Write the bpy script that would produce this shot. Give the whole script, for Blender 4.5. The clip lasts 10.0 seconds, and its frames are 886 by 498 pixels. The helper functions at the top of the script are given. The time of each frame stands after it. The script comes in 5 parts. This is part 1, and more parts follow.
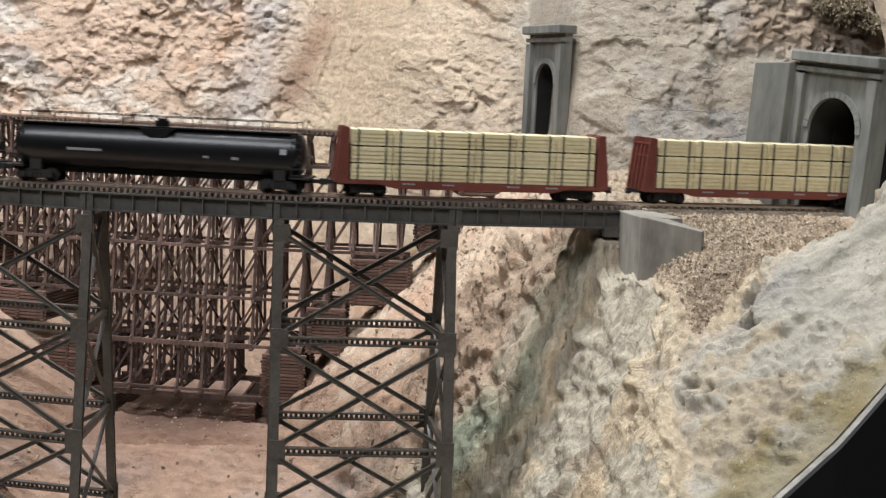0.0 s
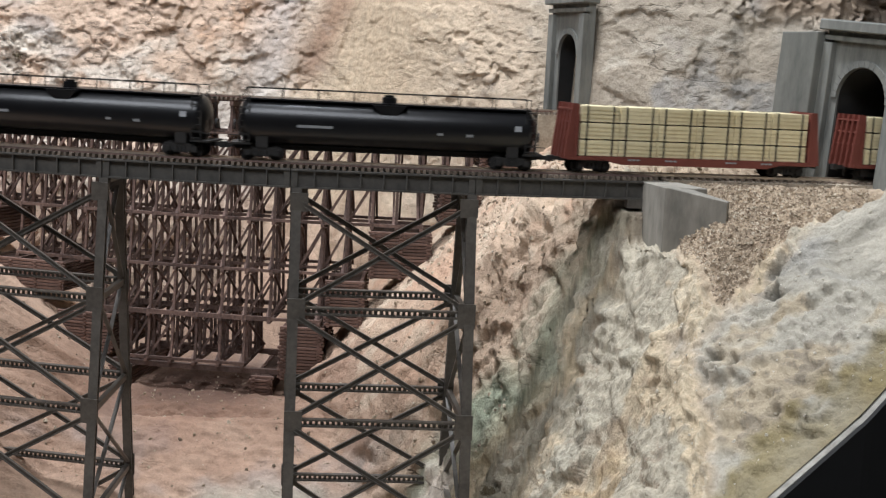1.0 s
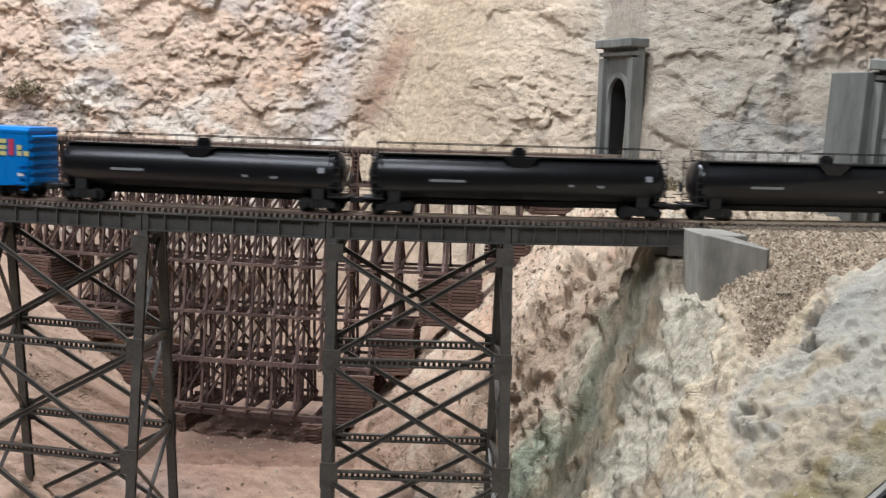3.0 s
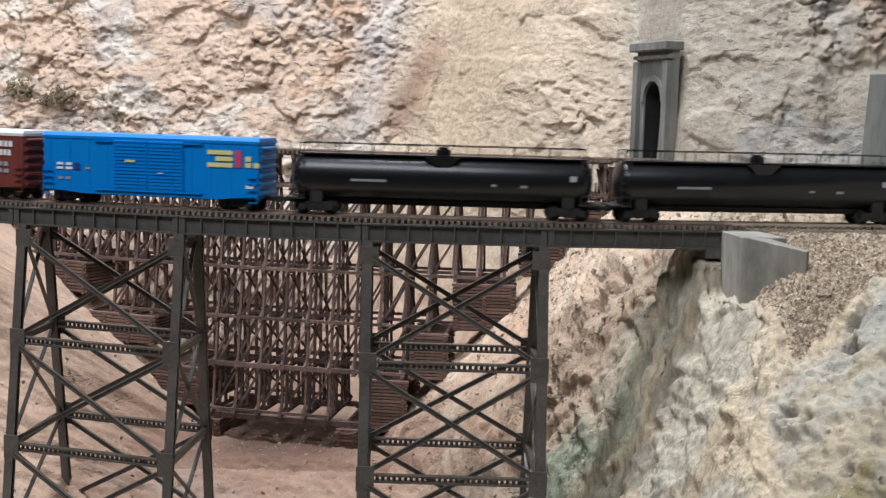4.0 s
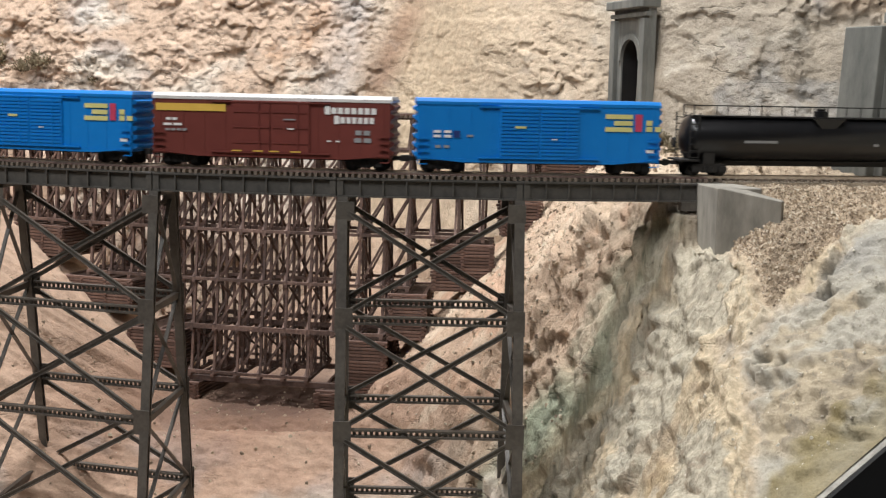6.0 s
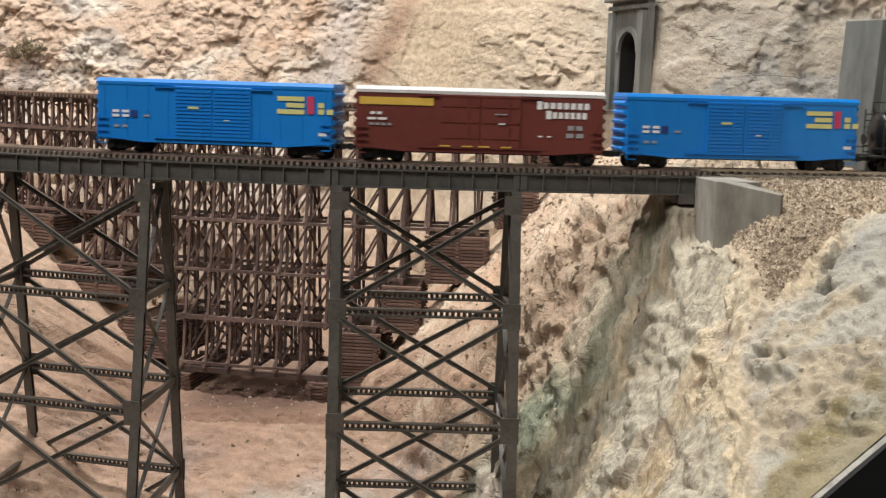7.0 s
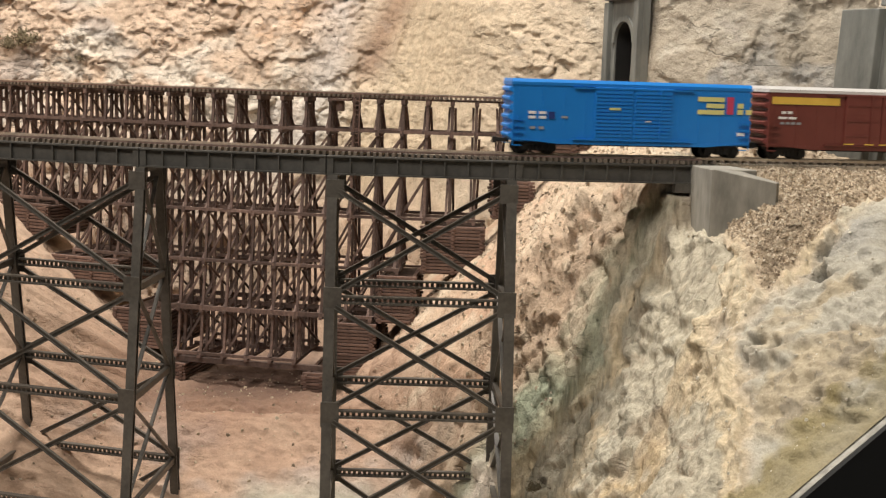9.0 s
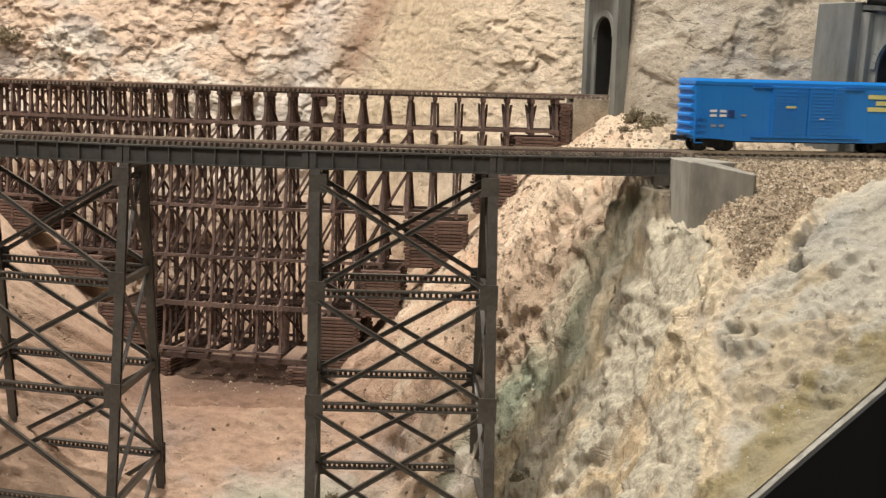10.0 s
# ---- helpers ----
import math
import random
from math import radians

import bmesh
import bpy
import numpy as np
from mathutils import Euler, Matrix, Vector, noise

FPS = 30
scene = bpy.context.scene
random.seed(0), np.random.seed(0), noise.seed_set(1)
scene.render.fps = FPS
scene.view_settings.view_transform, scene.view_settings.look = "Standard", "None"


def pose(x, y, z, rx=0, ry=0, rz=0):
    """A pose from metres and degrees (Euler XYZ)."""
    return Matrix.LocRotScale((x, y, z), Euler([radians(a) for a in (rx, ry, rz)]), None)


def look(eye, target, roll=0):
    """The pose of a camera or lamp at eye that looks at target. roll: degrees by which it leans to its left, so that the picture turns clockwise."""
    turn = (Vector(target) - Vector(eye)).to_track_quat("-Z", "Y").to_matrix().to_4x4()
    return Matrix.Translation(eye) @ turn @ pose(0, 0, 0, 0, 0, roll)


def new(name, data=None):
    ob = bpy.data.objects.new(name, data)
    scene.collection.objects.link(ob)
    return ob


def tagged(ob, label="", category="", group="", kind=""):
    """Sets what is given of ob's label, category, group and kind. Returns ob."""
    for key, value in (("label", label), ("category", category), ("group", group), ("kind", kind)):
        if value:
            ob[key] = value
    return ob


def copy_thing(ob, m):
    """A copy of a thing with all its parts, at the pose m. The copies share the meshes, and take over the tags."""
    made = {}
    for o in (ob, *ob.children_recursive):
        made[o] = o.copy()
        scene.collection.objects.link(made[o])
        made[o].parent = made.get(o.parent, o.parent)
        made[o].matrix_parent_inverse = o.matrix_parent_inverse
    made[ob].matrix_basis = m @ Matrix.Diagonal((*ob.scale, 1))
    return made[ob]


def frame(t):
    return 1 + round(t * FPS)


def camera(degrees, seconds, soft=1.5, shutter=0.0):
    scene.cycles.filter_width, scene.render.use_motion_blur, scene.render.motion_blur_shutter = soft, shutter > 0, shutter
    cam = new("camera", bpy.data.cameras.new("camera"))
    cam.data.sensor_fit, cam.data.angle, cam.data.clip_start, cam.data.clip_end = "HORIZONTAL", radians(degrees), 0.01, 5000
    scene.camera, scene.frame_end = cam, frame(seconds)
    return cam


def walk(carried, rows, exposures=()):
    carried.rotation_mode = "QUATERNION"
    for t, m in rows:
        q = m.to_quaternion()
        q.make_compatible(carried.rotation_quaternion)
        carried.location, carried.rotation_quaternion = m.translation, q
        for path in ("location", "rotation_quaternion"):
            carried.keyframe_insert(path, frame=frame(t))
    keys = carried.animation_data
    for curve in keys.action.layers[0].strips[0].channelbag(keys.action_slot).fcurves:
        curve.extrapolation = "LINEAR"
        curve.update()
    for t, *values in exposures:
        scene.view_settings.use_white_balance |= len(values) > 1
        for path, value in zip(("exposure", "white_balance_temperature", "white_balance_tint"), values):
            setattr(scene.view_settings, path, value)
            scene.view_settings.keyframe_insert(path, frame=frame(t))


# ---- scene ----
cam = camera(39.2, 10.0, soft=1.3, shutter=0.4)
PATH = [
    (0, (0.026, -0.951, 0.09), (0.241, 1.02, -0.175), 2.6),
    (0.5, (0.032, -0.956, 0.086), (0.226, 1.02, -0.156), 3.1),
    (1, (0.029, -0.938, 0.08), (0.211, 1.031, -0.217), 2.8),
    (1.5, (0.048, -0.946, 0.096), (0.253, 1.022, -0.198), 2.3),
    (2, (0.096, -0.948, 0.093), (0.3, 1.019, -0.206), 1.3),
    (2.5, (0.097, -0.931, 0.088), (0.185, 1.049, -0.18), 2.1),
    (2.7, (0.082, -0.932, 0.089), (0.137, 1.051, -0.165), 2.0),
    (3.8, (0.065, -0.932, 0.088), (0.07, 1.054, -0.142), 1.6),
    (4, (0.066, -0.93, 0.084), (0.053, 1.057, -0.144), 1.5),
    (4.5, (0.059, -0.928, 0.077), (0.045, 1.055, -0.179), 1.0),
    (5, (0.074, -0.932, 0.069), (0.082, 1.051, -0.194), 1.1),
    (5.5, (0.074, -0.933, 0.067), (0.083, 1.05, -0.195), 1.0),
    (7, (0.071, -0.92, 0.062), (0.096, 1.061, -0.208), 1.7),
    (7.5, (0.074, -0.92, 0.06), (0.105, 1.06, -0.222), 1.6),
    (8, (0.07, -0.916, 0.059), (0.097, 1.064, -0.222), 1.8),
    (8.5, (0.069, -0.916, 0.057), (0.099, 1.064, -0.226), 1.9),
    (9, (0.072, -0.919, 0.057), (0.103, 1.061, -0.221), 1.8),
    (9.5, (0.071, -0.923, 0.058), (0.107, 1.057, -0.221), 1.7),
    (10, (0.075, -0.928, 0.056), (0.128, 1.051, -0.227), 1.5),
]
walk(cam, [(t, look(eye, target, roll)) for t, eye, target, roll in PATH],
     [(0, -0.08, 5700, 10), (1.0, -0.16, 5550, 10), (2.5, -0.10, 5450, 10), (4.5, -0.02, 5450, 10), (5.5, 0.0, 5750, 10), (7.5, 0.0, 6150, 10), (9, 0.0, 6500, 10), (10, 0.0, 6450, 10)])

# ---- world, light, exposure ----
world = bpy.data.worlds.new("world")
scene.world = world
world.use_nodes = True
world.node_tree.nodes["Background"].inputs[0].default_value = (1.0, 0.93, 0.84, 1)
world.node_tree.nodes["Background"].inputs[1].default_value = 0.32


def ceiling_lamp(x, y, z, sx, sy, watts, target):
    """An unseen area lamp, assumed: it stands in for the hall's overhead light."""
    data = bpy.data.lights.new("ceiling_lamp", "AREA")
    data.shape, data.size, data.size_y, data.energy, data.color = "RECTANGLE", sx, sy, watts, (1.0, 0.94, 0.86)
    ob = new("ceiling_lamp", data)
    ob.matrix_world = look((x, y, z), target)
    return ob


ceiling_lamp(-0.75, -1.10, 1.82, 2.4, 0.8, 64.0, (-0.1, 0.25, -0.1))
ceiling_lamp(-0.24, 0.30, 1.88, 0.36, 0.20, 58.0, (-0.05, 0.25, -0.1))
scene.view_settings.exposure = 0.0

# ---- materials ----


def mat(name, a, b, scale=120.0, rough=0.8, metal=0.0, bump=0.3, bump_scale=None, dist=0.0006, spread=(0.35, 0.68), tint=None, island=0.0, stretch=1.0):
    """A surface of two colours mixed by coarse and fine noise, with fine relief. tint: a colour attribute that multiplies it."""
    m = bpy.data.materials.new(name)
    m.use_nodes = True
    nt = m.node_tree
    N, L = nt.nodes, nt.links
    bsdf = N["Principled BSDF"]
    tc = N.new("ShaderNodeTexCoord")
    n1 = N.new("ShaderNodeTexNoise")
    n1.inputs["Scale"].default_value, n1.inputs["Detail"].default_value, n1.inputs["Roughness"].default_value = scale, 8, 0.65
    n2 = N.new("ShaderNodeTexNoise")
    n2.inputs["Scale"].default_value, n2.inputs["Detail"].default_value = scale * 0.17, 4
    mp = N.new("ShaderNodeMapping")
    mp.inputs["Scale"].default_value = (1, 1, stretch)
    L.new(tc.outputs["Object"], mp.inputs["Vector"])
    L.new(mp.outputs[0], n1.inputs["Vector"])
    L.new(mp.outputs[0], n2.inputs["Vector"])
    add = N.new("ShaderNodeMath")
    add.operation = "MULTIPLY_ADD"
    L.new(n1.outputs["Fac"], add.inputs[0])
    add.inputs[1].default_value = 0.55
    half = N.new("ShaderNodeMath")
    half.operation = "MULTIPLY"
    half.inputs[1].default_value = 0.45
    L.new(n2.outputs["Fac"], half.inputs[0])
    L.new(half.outputs[0], add.inputs[2])
    ramp = N.new("ShaderNodeValToRGB")
    ramp.color_ramp.elements[0].position, ramp.color_ramp.elements[1].position = spread
    ramp.color_ramp.elements[0].color, ramp.color_ramp.elements[1].color = (*a, 1), (*b, 1)
    L.new(add.outputs[0], ramp.inputs[0])
    out = ramp.outputs[0]
    if tint:
        at = N.new("ShaderNodeAttribute")
        at.attribute_name = tint
        mul = N.new("ShaderNodeMix")
        mul.data_type, mul.blend_type = "RGBA", "MULTIPLY"
        mul.inputs[0].default_value = 1.0
        L.new(out, mul.inputs[6])
        L.new(at.outputs["Color"], mul.inputs[7])
        out = mul.outputs[2]
    if island:
        info = N.new("ShaderNodeObjectInfo")
        hsv = N.new("ShaderNodeHueSaturation")
        mr = N.new("ShaderNodeMapRange")
        mr.inputs[3].default_value, mr.inputs[4].default_value = 1 - island, 1 + island
        L.new(info.outputs["Random"], mr.inputs[0])
        L.new(mr.outputs[0], hsv.inputs["Value"])
        L.new(out, hsv.inputs["Color"])
        out = hsv.outputs[0]
    L.new(out, bsdf.inputs["Base Color"])
    bsdf.inputs["Roughness"].default_value, bsdf.inputs["Metallic"].default_value = rough, metal
    if bump:
        nb = N.new("ShaderNodeTexNoise")
        nb.inputs["Scale"].default_value, nb.inputs["Detail"].default_value, nb.inputs["Roughness"].default_value = bump_scale or scale * 2, 6, 0.7
        L.new(tc.outputs["Object"], nb.inputs["Vector"])
        bp = N.new("ShaderNodeBump")
        bp.inputs["Strength"].default_value, bp.inputs["Distance"].default_value = bump, dist
        L.new(nb.outputs["Fac"], bp.inputs["Height"])
        L.new(bp.outputs[0], bsdf.inputs["Normal"])
    return m




def rock_material():
    """Painted plaster rock: grain, pits, streaks down the slope and fine cracks, by the amounts that each sheet carries."""
    m = bpy.data.materials.new("rock")
    m.use_nodes = True
    N, L = m.node_tree.nodes, m.node_tree.links
    bsdf = N["Principled BSDF"]
    bsdf.inputs["Roughness"].default_value = 0.95
    tc = N.new("ShaderNodeTexCoord")

    def noise(scale, detail=6, rough=0.65, vec=None, warp=0.0):
        n = N.new("ShaderNodeTexNoise")
        n.inputs["Scale"].default_value, n.inputs["Detail"].default_value = scale, detail
        n.inputs["Roughness"].default_value, n.inputs["Distortion"].default_value = rough, warp
        L.new(vec or tc.outputs["Object"], n.inputs["Vector"])
        return n.outputs["Fac"]

    def calc(op, a, b=None, c=None):
        q = N.new("ShaderNodeMath")
        q.operation = op
        for k, v in enumerate((a, b, c)):
            if v is None:
                continue
            if isinstance(v, (int, float)):
                q.inputs[k].default_value = v
            else:
                L.new(v, q.inputs[k])
        return q.outputs[0]

    def span(v, lo, hi, a=0.0, b=1.0):
        r = N.new("ShaderNodeMapRange")
        for k, w in enumerate((lo, hi, a, b)):
            r.inputs[k + 1].default_value = w
        L.new(v, r.inputs[0])
        return r.outputs[0]

    squash = N.new("ShaderNodeMapping")
    squash.inputs["Scale"].default_value = (1, 1, 0.13)
    L.new(tc.outputs["Object"], squash.inputs["Vector"])
    bedding = N.new("ShaderNodeMapping")
    bedding.inputs["Rotation"].default_value, bedding.inputs["Scale"].default_value = (0, 0.35, 0), (0.5, 0.7, 1.6)
    L.new(tc.outputs["Object"], bedding.inputs["Vector"])
    split = N.new("ShaderNodeSeparateColor")
    kinds = N.new("ShaderNodeAttribute")
    kinds.attribute_name = "relief"
    L.new(kinds.outputs["Color"], split.inputs[0])
    crack_amount, streak_amount, pit_amount = split.outputs[0], split.outputs[1], split.outputs[2]
    grain = noise(520, 5, 0.7)
    mottle = noise(95, 7, 0.68)
    patch = noise(16, 4, 0.6)
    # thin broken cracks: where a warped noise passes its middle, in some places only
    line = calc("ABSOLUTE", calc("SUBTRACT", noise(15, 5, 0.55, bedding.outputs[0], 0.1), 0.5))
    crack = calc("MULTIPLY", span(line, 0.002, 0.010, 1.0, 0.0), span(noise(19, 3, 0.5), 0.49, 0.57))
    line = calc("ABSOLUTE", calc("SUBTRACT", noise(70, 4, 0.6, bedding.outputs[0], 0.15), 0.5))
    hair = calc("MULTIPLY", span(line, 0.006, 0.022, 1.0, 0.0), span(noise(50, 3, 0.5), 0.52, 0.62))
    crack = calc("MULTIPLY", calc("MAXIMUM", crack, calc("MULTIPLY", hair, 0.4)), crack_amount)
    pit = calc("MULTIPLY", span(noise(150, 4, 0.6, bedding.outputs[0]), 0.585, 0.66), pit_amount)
    streak = noise(190, 5, 0.6, squash.outputs[0])
    tone = calc("MULTIPLY_ADD", span(mottle, 0.30, 0.68), 0.26, 0.72)
    tone = calc("ADD", tone, span(grain, 0.3, 0.7, -0.10, 0.10))
    tone = calc("ADD", tone, span(patch, 0.35, 0.65, -0.07, 0.07))
    tone = calc("ADD", tone, calc("MULTIPLY", span(streak, 0.35, 0.65, -0.19, 0.20), streak_amount))
    # cracks and pits darken the colour too, painting in the shade of their depth
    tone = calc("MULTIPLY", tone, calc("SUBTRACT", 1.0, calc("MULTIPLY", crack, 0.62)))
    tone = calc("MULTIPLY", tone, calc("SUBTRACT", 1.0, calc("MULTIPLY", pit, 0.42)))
    paint = N.new("ShaderNodeAttribute")
    paint.attribute_name = "tint"
    mul = N.new("ShaderNodeVectorMath")
    mul.operation = "SCALE"
    L.new(paint.outputs["Color"], mul.inputs[0])
    L.new(tone, mul.inputs["Scale"])
    L.new(mul.outputs[0], bsdf.inputs["Base Color"])
    height = calc("MULTIPLY_ADD", noise(210, 6, 0.72), 0.8, calc("MULTIPLY", grain, 0.3))
    height = calc("ADD", height, calc("MULTIPLY", mottle, 0.7))
    height = calc("ADD", height, calc("MULTIPLY", calc("MULTIPLY", streak, streak_amount), 1.1))
    height = calc("SUBTRACT", height, calc("MULTIPLY", crack, 0.7))
    height = calc("SUBTRACT", height, calc("MULTIPLY", pit, 0.45))
    bump = N.new("ShaderNodeBump")
    bump.inputs["Strength"].default_value, bump.inputs["Distance"].default_value = 1.0, 0.0025
    L.new(height, bump.inputs["Height"])
    L.new(bump.outputs[0], bsdf.inputs["Normal"])
    return m


ROCK = rock_material()
STEEL = mat("grey_painted_steel", (0.060, 0.053, 0.045), (0.128, 0.114, 0.096), 260, 0.45, bump=0.15, dist=0.0002)
STEEL_DARK = mat("girder_steel", (0.054, 0.050, 0.044), (0.102, 0.095, 0.083), 200, 0.6, bump=0.15, dist=0.0002)
WOOD = mat("stained_timber", (0.074, 0.048, 0.040), (0.235, 0.155, 0.125), 300, 0.85, bump=0.5, dist=0.0004, island=0.35)
WOOD_DARK = mat("weathered_timber", (0.10, 0.062, 0.050), (0.21, 0.13, 0.10), 320, 0.9, bump=0.6, dist=0.0005, island=0.3)
TIE = mat("bridge_tie_wood", (0.13, 0.10, 0.075), (0.36, 0.295, 0.225), 400, 0.85, bump=0.4, dist=0.0003, island=0.3)
RAIL = mat("worn_rail", (0.48, 0.40, 0.32), (0.70, 0.62, 0.53), 300, 0.30, metal=0.7, bump=0.05, dist=0.0001)
CONCRETE = mat("grey_concrete", (0.17, 0.16, 0.135), (0.38, 0.355, 0.30), 90, 0.9, stretch=0.35, bump=0.4, bump_scale=500, dist=0.0004)
CONCRETE_DARK = mat("stained_concrete", (0.075, 0.08, 0.074), (0.26, 0.262, 0.235), 75, 0.9, stretch=0.25, spread=(0.33, 0.66), bump=0.4, bump_scale=500, dist=0.0004)
# near-black paint that stands for the darkness inside the tunnels
TUNNEL_BLACK = mat("tunnel_black", (0.006, 0.006, 0.006), (0.015, 0.014, 0.013), 60, 0.95)
BLUE = mat("blue_paint", (0.010, 0.19, 0.60), (0.013, 0.22, 0.66), 60, 0.42, bump=0.05, dist=0.0001)
BROWN = mat("oxide_red_paint", (0.135, 0.029, 0.021), (0.18, 0.041, 0.031), 60, 0.5, bump=0.05, dist=0.0001)
FLAT_RED = mat("flatcar_oxide_red", (0.13, 0.032, 0.02), (0.19, 0.05, 0.034), 90, 0.6, bump=0.1, dist=0.0001)
ROOF_PALE = mat("pale_galvanised_roof", (0.62, 0.6, 0.58), (0.75, 0.73, 0.7), 90, 0.5)
BLACK = mat("black_tank_paint", (0.006, 0.006, 0.007), (0.013, 0.013, 0.014), 80, 0.30, bump=0.06, dist=0.0001)
TRUCK = mat("dark_truck_iron", (0.010, 0.009, 0.008), (0.022, 0.02, 0.018), 150, 0.7)
LUMBER = mat("pale_pine_lumber", (0.64, 0.55, 0.32), (0.84, 0.76, 0.50), 180, 0.75, bump=0.2, dist=0.0002, island=0.06)
STRAP = mat("dark_strap", (0.035, 0.03, 0.02), (0.06, 0.05, 0.035), 100, 0.7)
WHITE = mat("white_lettering", (0.78, 0.78, 0.76), (0.85, 0.85, 0.83), 100, 0.6)
YELLOW = mat("yellow_lettering", (0.66, 0.42, 0.06), (0.78, 0.52, 0.09), 100, 0.6)
LEMON = mat("pale_yellow_lettering", (0.62, 0.60, 0.20), (0.72, 0.68, 0.28), 100, 0.6)
PINK = mat("red_lettering", (0.50, 0.04, 0.10), (0.58, 0.06, 0.13), 100, 0.6)
NAVY = mat("navy_lettering", (0.01, 0.03, 0.16), (0.015, 0.04, 0.2), 100, 0.6)
GREY_MARK = mat("grey_stencil", (0.26, 0.27, 0.28), (0.34, 0.35, 0.36), 100, 0.6)
LEAF = mat("dry_brush", (0.13, 0.11, 0.065), (0.33, 0.27, 0.17), 300, 0.9, island=0.2)
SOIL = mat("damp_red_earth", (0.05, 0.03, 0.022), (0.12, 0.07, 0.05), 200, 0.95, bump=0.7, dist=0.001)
FASCIA = mat("black_fascia_board", (0.004, 0.004, 0.004), (0.007, 0.007, 0.007), 60, 0.8)
PLASTER = mat("grey_plaster_edge", (0.16, 0.15, 0.13), (0.42, 0.40, 0.35), 160, 0.9)
HALL = mat("hall_plaster", (0.20, 0.19, 0.17), (0.26, 0.25, 0.23), 6, 0.9)
GRAVEL = mat("ballast_stone", (0.22, 0.18, 0.13), (0.52, 0.45, 0.35), 420, 0.95, bump=0.8, bump_scale=700, dist=0.001)

# ---- mesh helpers ----


class Geo:
    def __init__(self):
        self.v, self.f = [], []

    def quad(self, a, b, c, d):
        n = len(self.v)
        self.v += [tuple(a), tuple(b), tuple(c), tuple(d)]
        self.f.append((n, n + 1, n + 2, n + 3))

    def hull8(self, p):
        """Eight corners: four below, four above, both anticlockwise from above."""
        n = len(self.v)
        self.v += [tuple(q) for q in p]
        for f in ((3, 2, 1, 0), (4, 5, 6, 7), (0, 1, 5, 4), (1, 2, 6, 5), (2, 3, 7, 6), (3, 0, 4, 7)):
            self.f.append(tuple(n + i for i in f))
        return self

    def box(self, cx, cy, cz, sx, sy, sz, m=None):
        x, y, z = sx / 2, sy / 2, sz / 2
        p = [(-x, -y, -z), (x, -y, -z), (x, y, -z), (-x, y, -z), (-x, -y, z), (x, -y, z), (x, y, z), (-x, y, z)]
        p = [Vector(q) + Vector((cx, cy, cz)) for q in p]
        if m is not None:
            p = [m @ q for q in p]
        return self.hull8(p)

    def beam(self, a, b, w, h, up=(0, 0, 1)):
        """A bar from a to b; w across, h along up."""
        a, b = Vector(a), Vector(b)
        d = (b - a).normalized()
        side = d.cross(Vector(up))
        if side.length < 1e-5:
            side = d.cross(Vector((0, 1, 0)))
        side.normalize()
        u = side.cross(d).normalized()
        s, t = side * w / 2, u * h / 2
        return self.hull8([a - s - t, a + s - t, b + s - t, b - s - t, a - s + t, a + s + t, b + s + t, b - s + t])

    def rod(self, a, b, r, n=8, r2=None, caps=True):
        a, b = Vector(a), Vector(b)
        d = (b - a).normalized()
        side = d.cross(Vector((0, 0, 1)))
        if side.length < 1e-5:
            side = Vector((1, 0, 0))
        side.normalize()
        u = side.cross(d)
        k = len(self.v)
        for p, q in ((a, r), (b, r if r2 is None else r2)):
            for i in range(n):
                an = 2 * math.pi * i / n
                self.v.append(tuple(p + (side * math.cos(an) + u * math.sin(an)) * q))
        for i in range(n):
            j = (i + 1) % n
            self.f.append((k + i, k + n + i, k + n + j, k + j))
        if caps:
            self.f.append(tuple(k + i for i in range(n)))
            self.f.append(tuple(k + n + i for i in reversed(range(n))))
        return self

    def lathe(self, rows, n=28):
        """Rows (x, radius, z centre): a round body along x."""
        k = len(self.v)
        for x, r, zc in rows:
            for i in range(n):
                an = 2 * math.pi * i / n
                self.v.append((x, r * math.cos(an), zc + r * math.sin(an)))
        for j in range(len(rows) - 1):
            for i in range(n):
                a, b = k + j * n + i, k + j * n + (i + 1) % n
                self.f.append((a, b, b + n, a + n))
        self.f.append(tuple(k + i for i in reversed(range(n))))
        self.f.append(tuple(k + (len(rows) - 1) * n + i for i in range(n)))
        return self

    def mesh(self, name, material, smooth=False, bevel=0.0):
        me = bpy.data.meshes.new(name)
        me.from_pydata(self.v, [], self.f)
        bm = bmesh.new()
        bm.from_mesh(me)
        if bevel:
            bmesh.ops.bevel(bm, geom=bm.edges[:], offset=bevel, segments=1, affect="EDGES")
        bmesh.ops.recalc_face_normals(bm, faces=bm.faces[:])
        bm.to_mesh(me)
        bm.free()
        me.materials.append(material)
        if smooth:
            for p in me.polygons:
                p.use_smooth = True
        return me


def part(name, geo, material, parent, label="", smooth=False, bevel=0.0):
    me = geo if isinstance(geo, bpy.types.Mesh) else geo.mesh(name, material, smooth, bevel)
    ob = new(name, me)
    ob.parent = parent
    if label:
        tagged(ob, label)
    return ob


def thing(name, geo=None, material=None, label="", category="", group="", kind="", smooth=False, bevel=0.0, m=None):
    ob = new(name, geo.mesh(name, material, smooth, bevel) if geo else None)
    if m is not None:
        ob.matrix_world = m
    return tagged(ob, label, category, group, kind)


# ---- plan: the two curved tracks ----
CX, CY, R = 0.08, 1.05, 1.0285
S_MIN, S_MAX = -0.48, 0.15


def track(s):
    """Place and heading of the bridge track at the length s; straight beyond the curve."""
    k = min(max(s, S_MIN), S_MAX)
    a = k / R
    x, y = CX + R * math.sin(a), CY - R * math.cos(a)
    return x + (s - k) * math.cos(a), y + (s - k) * math.sin(a), a


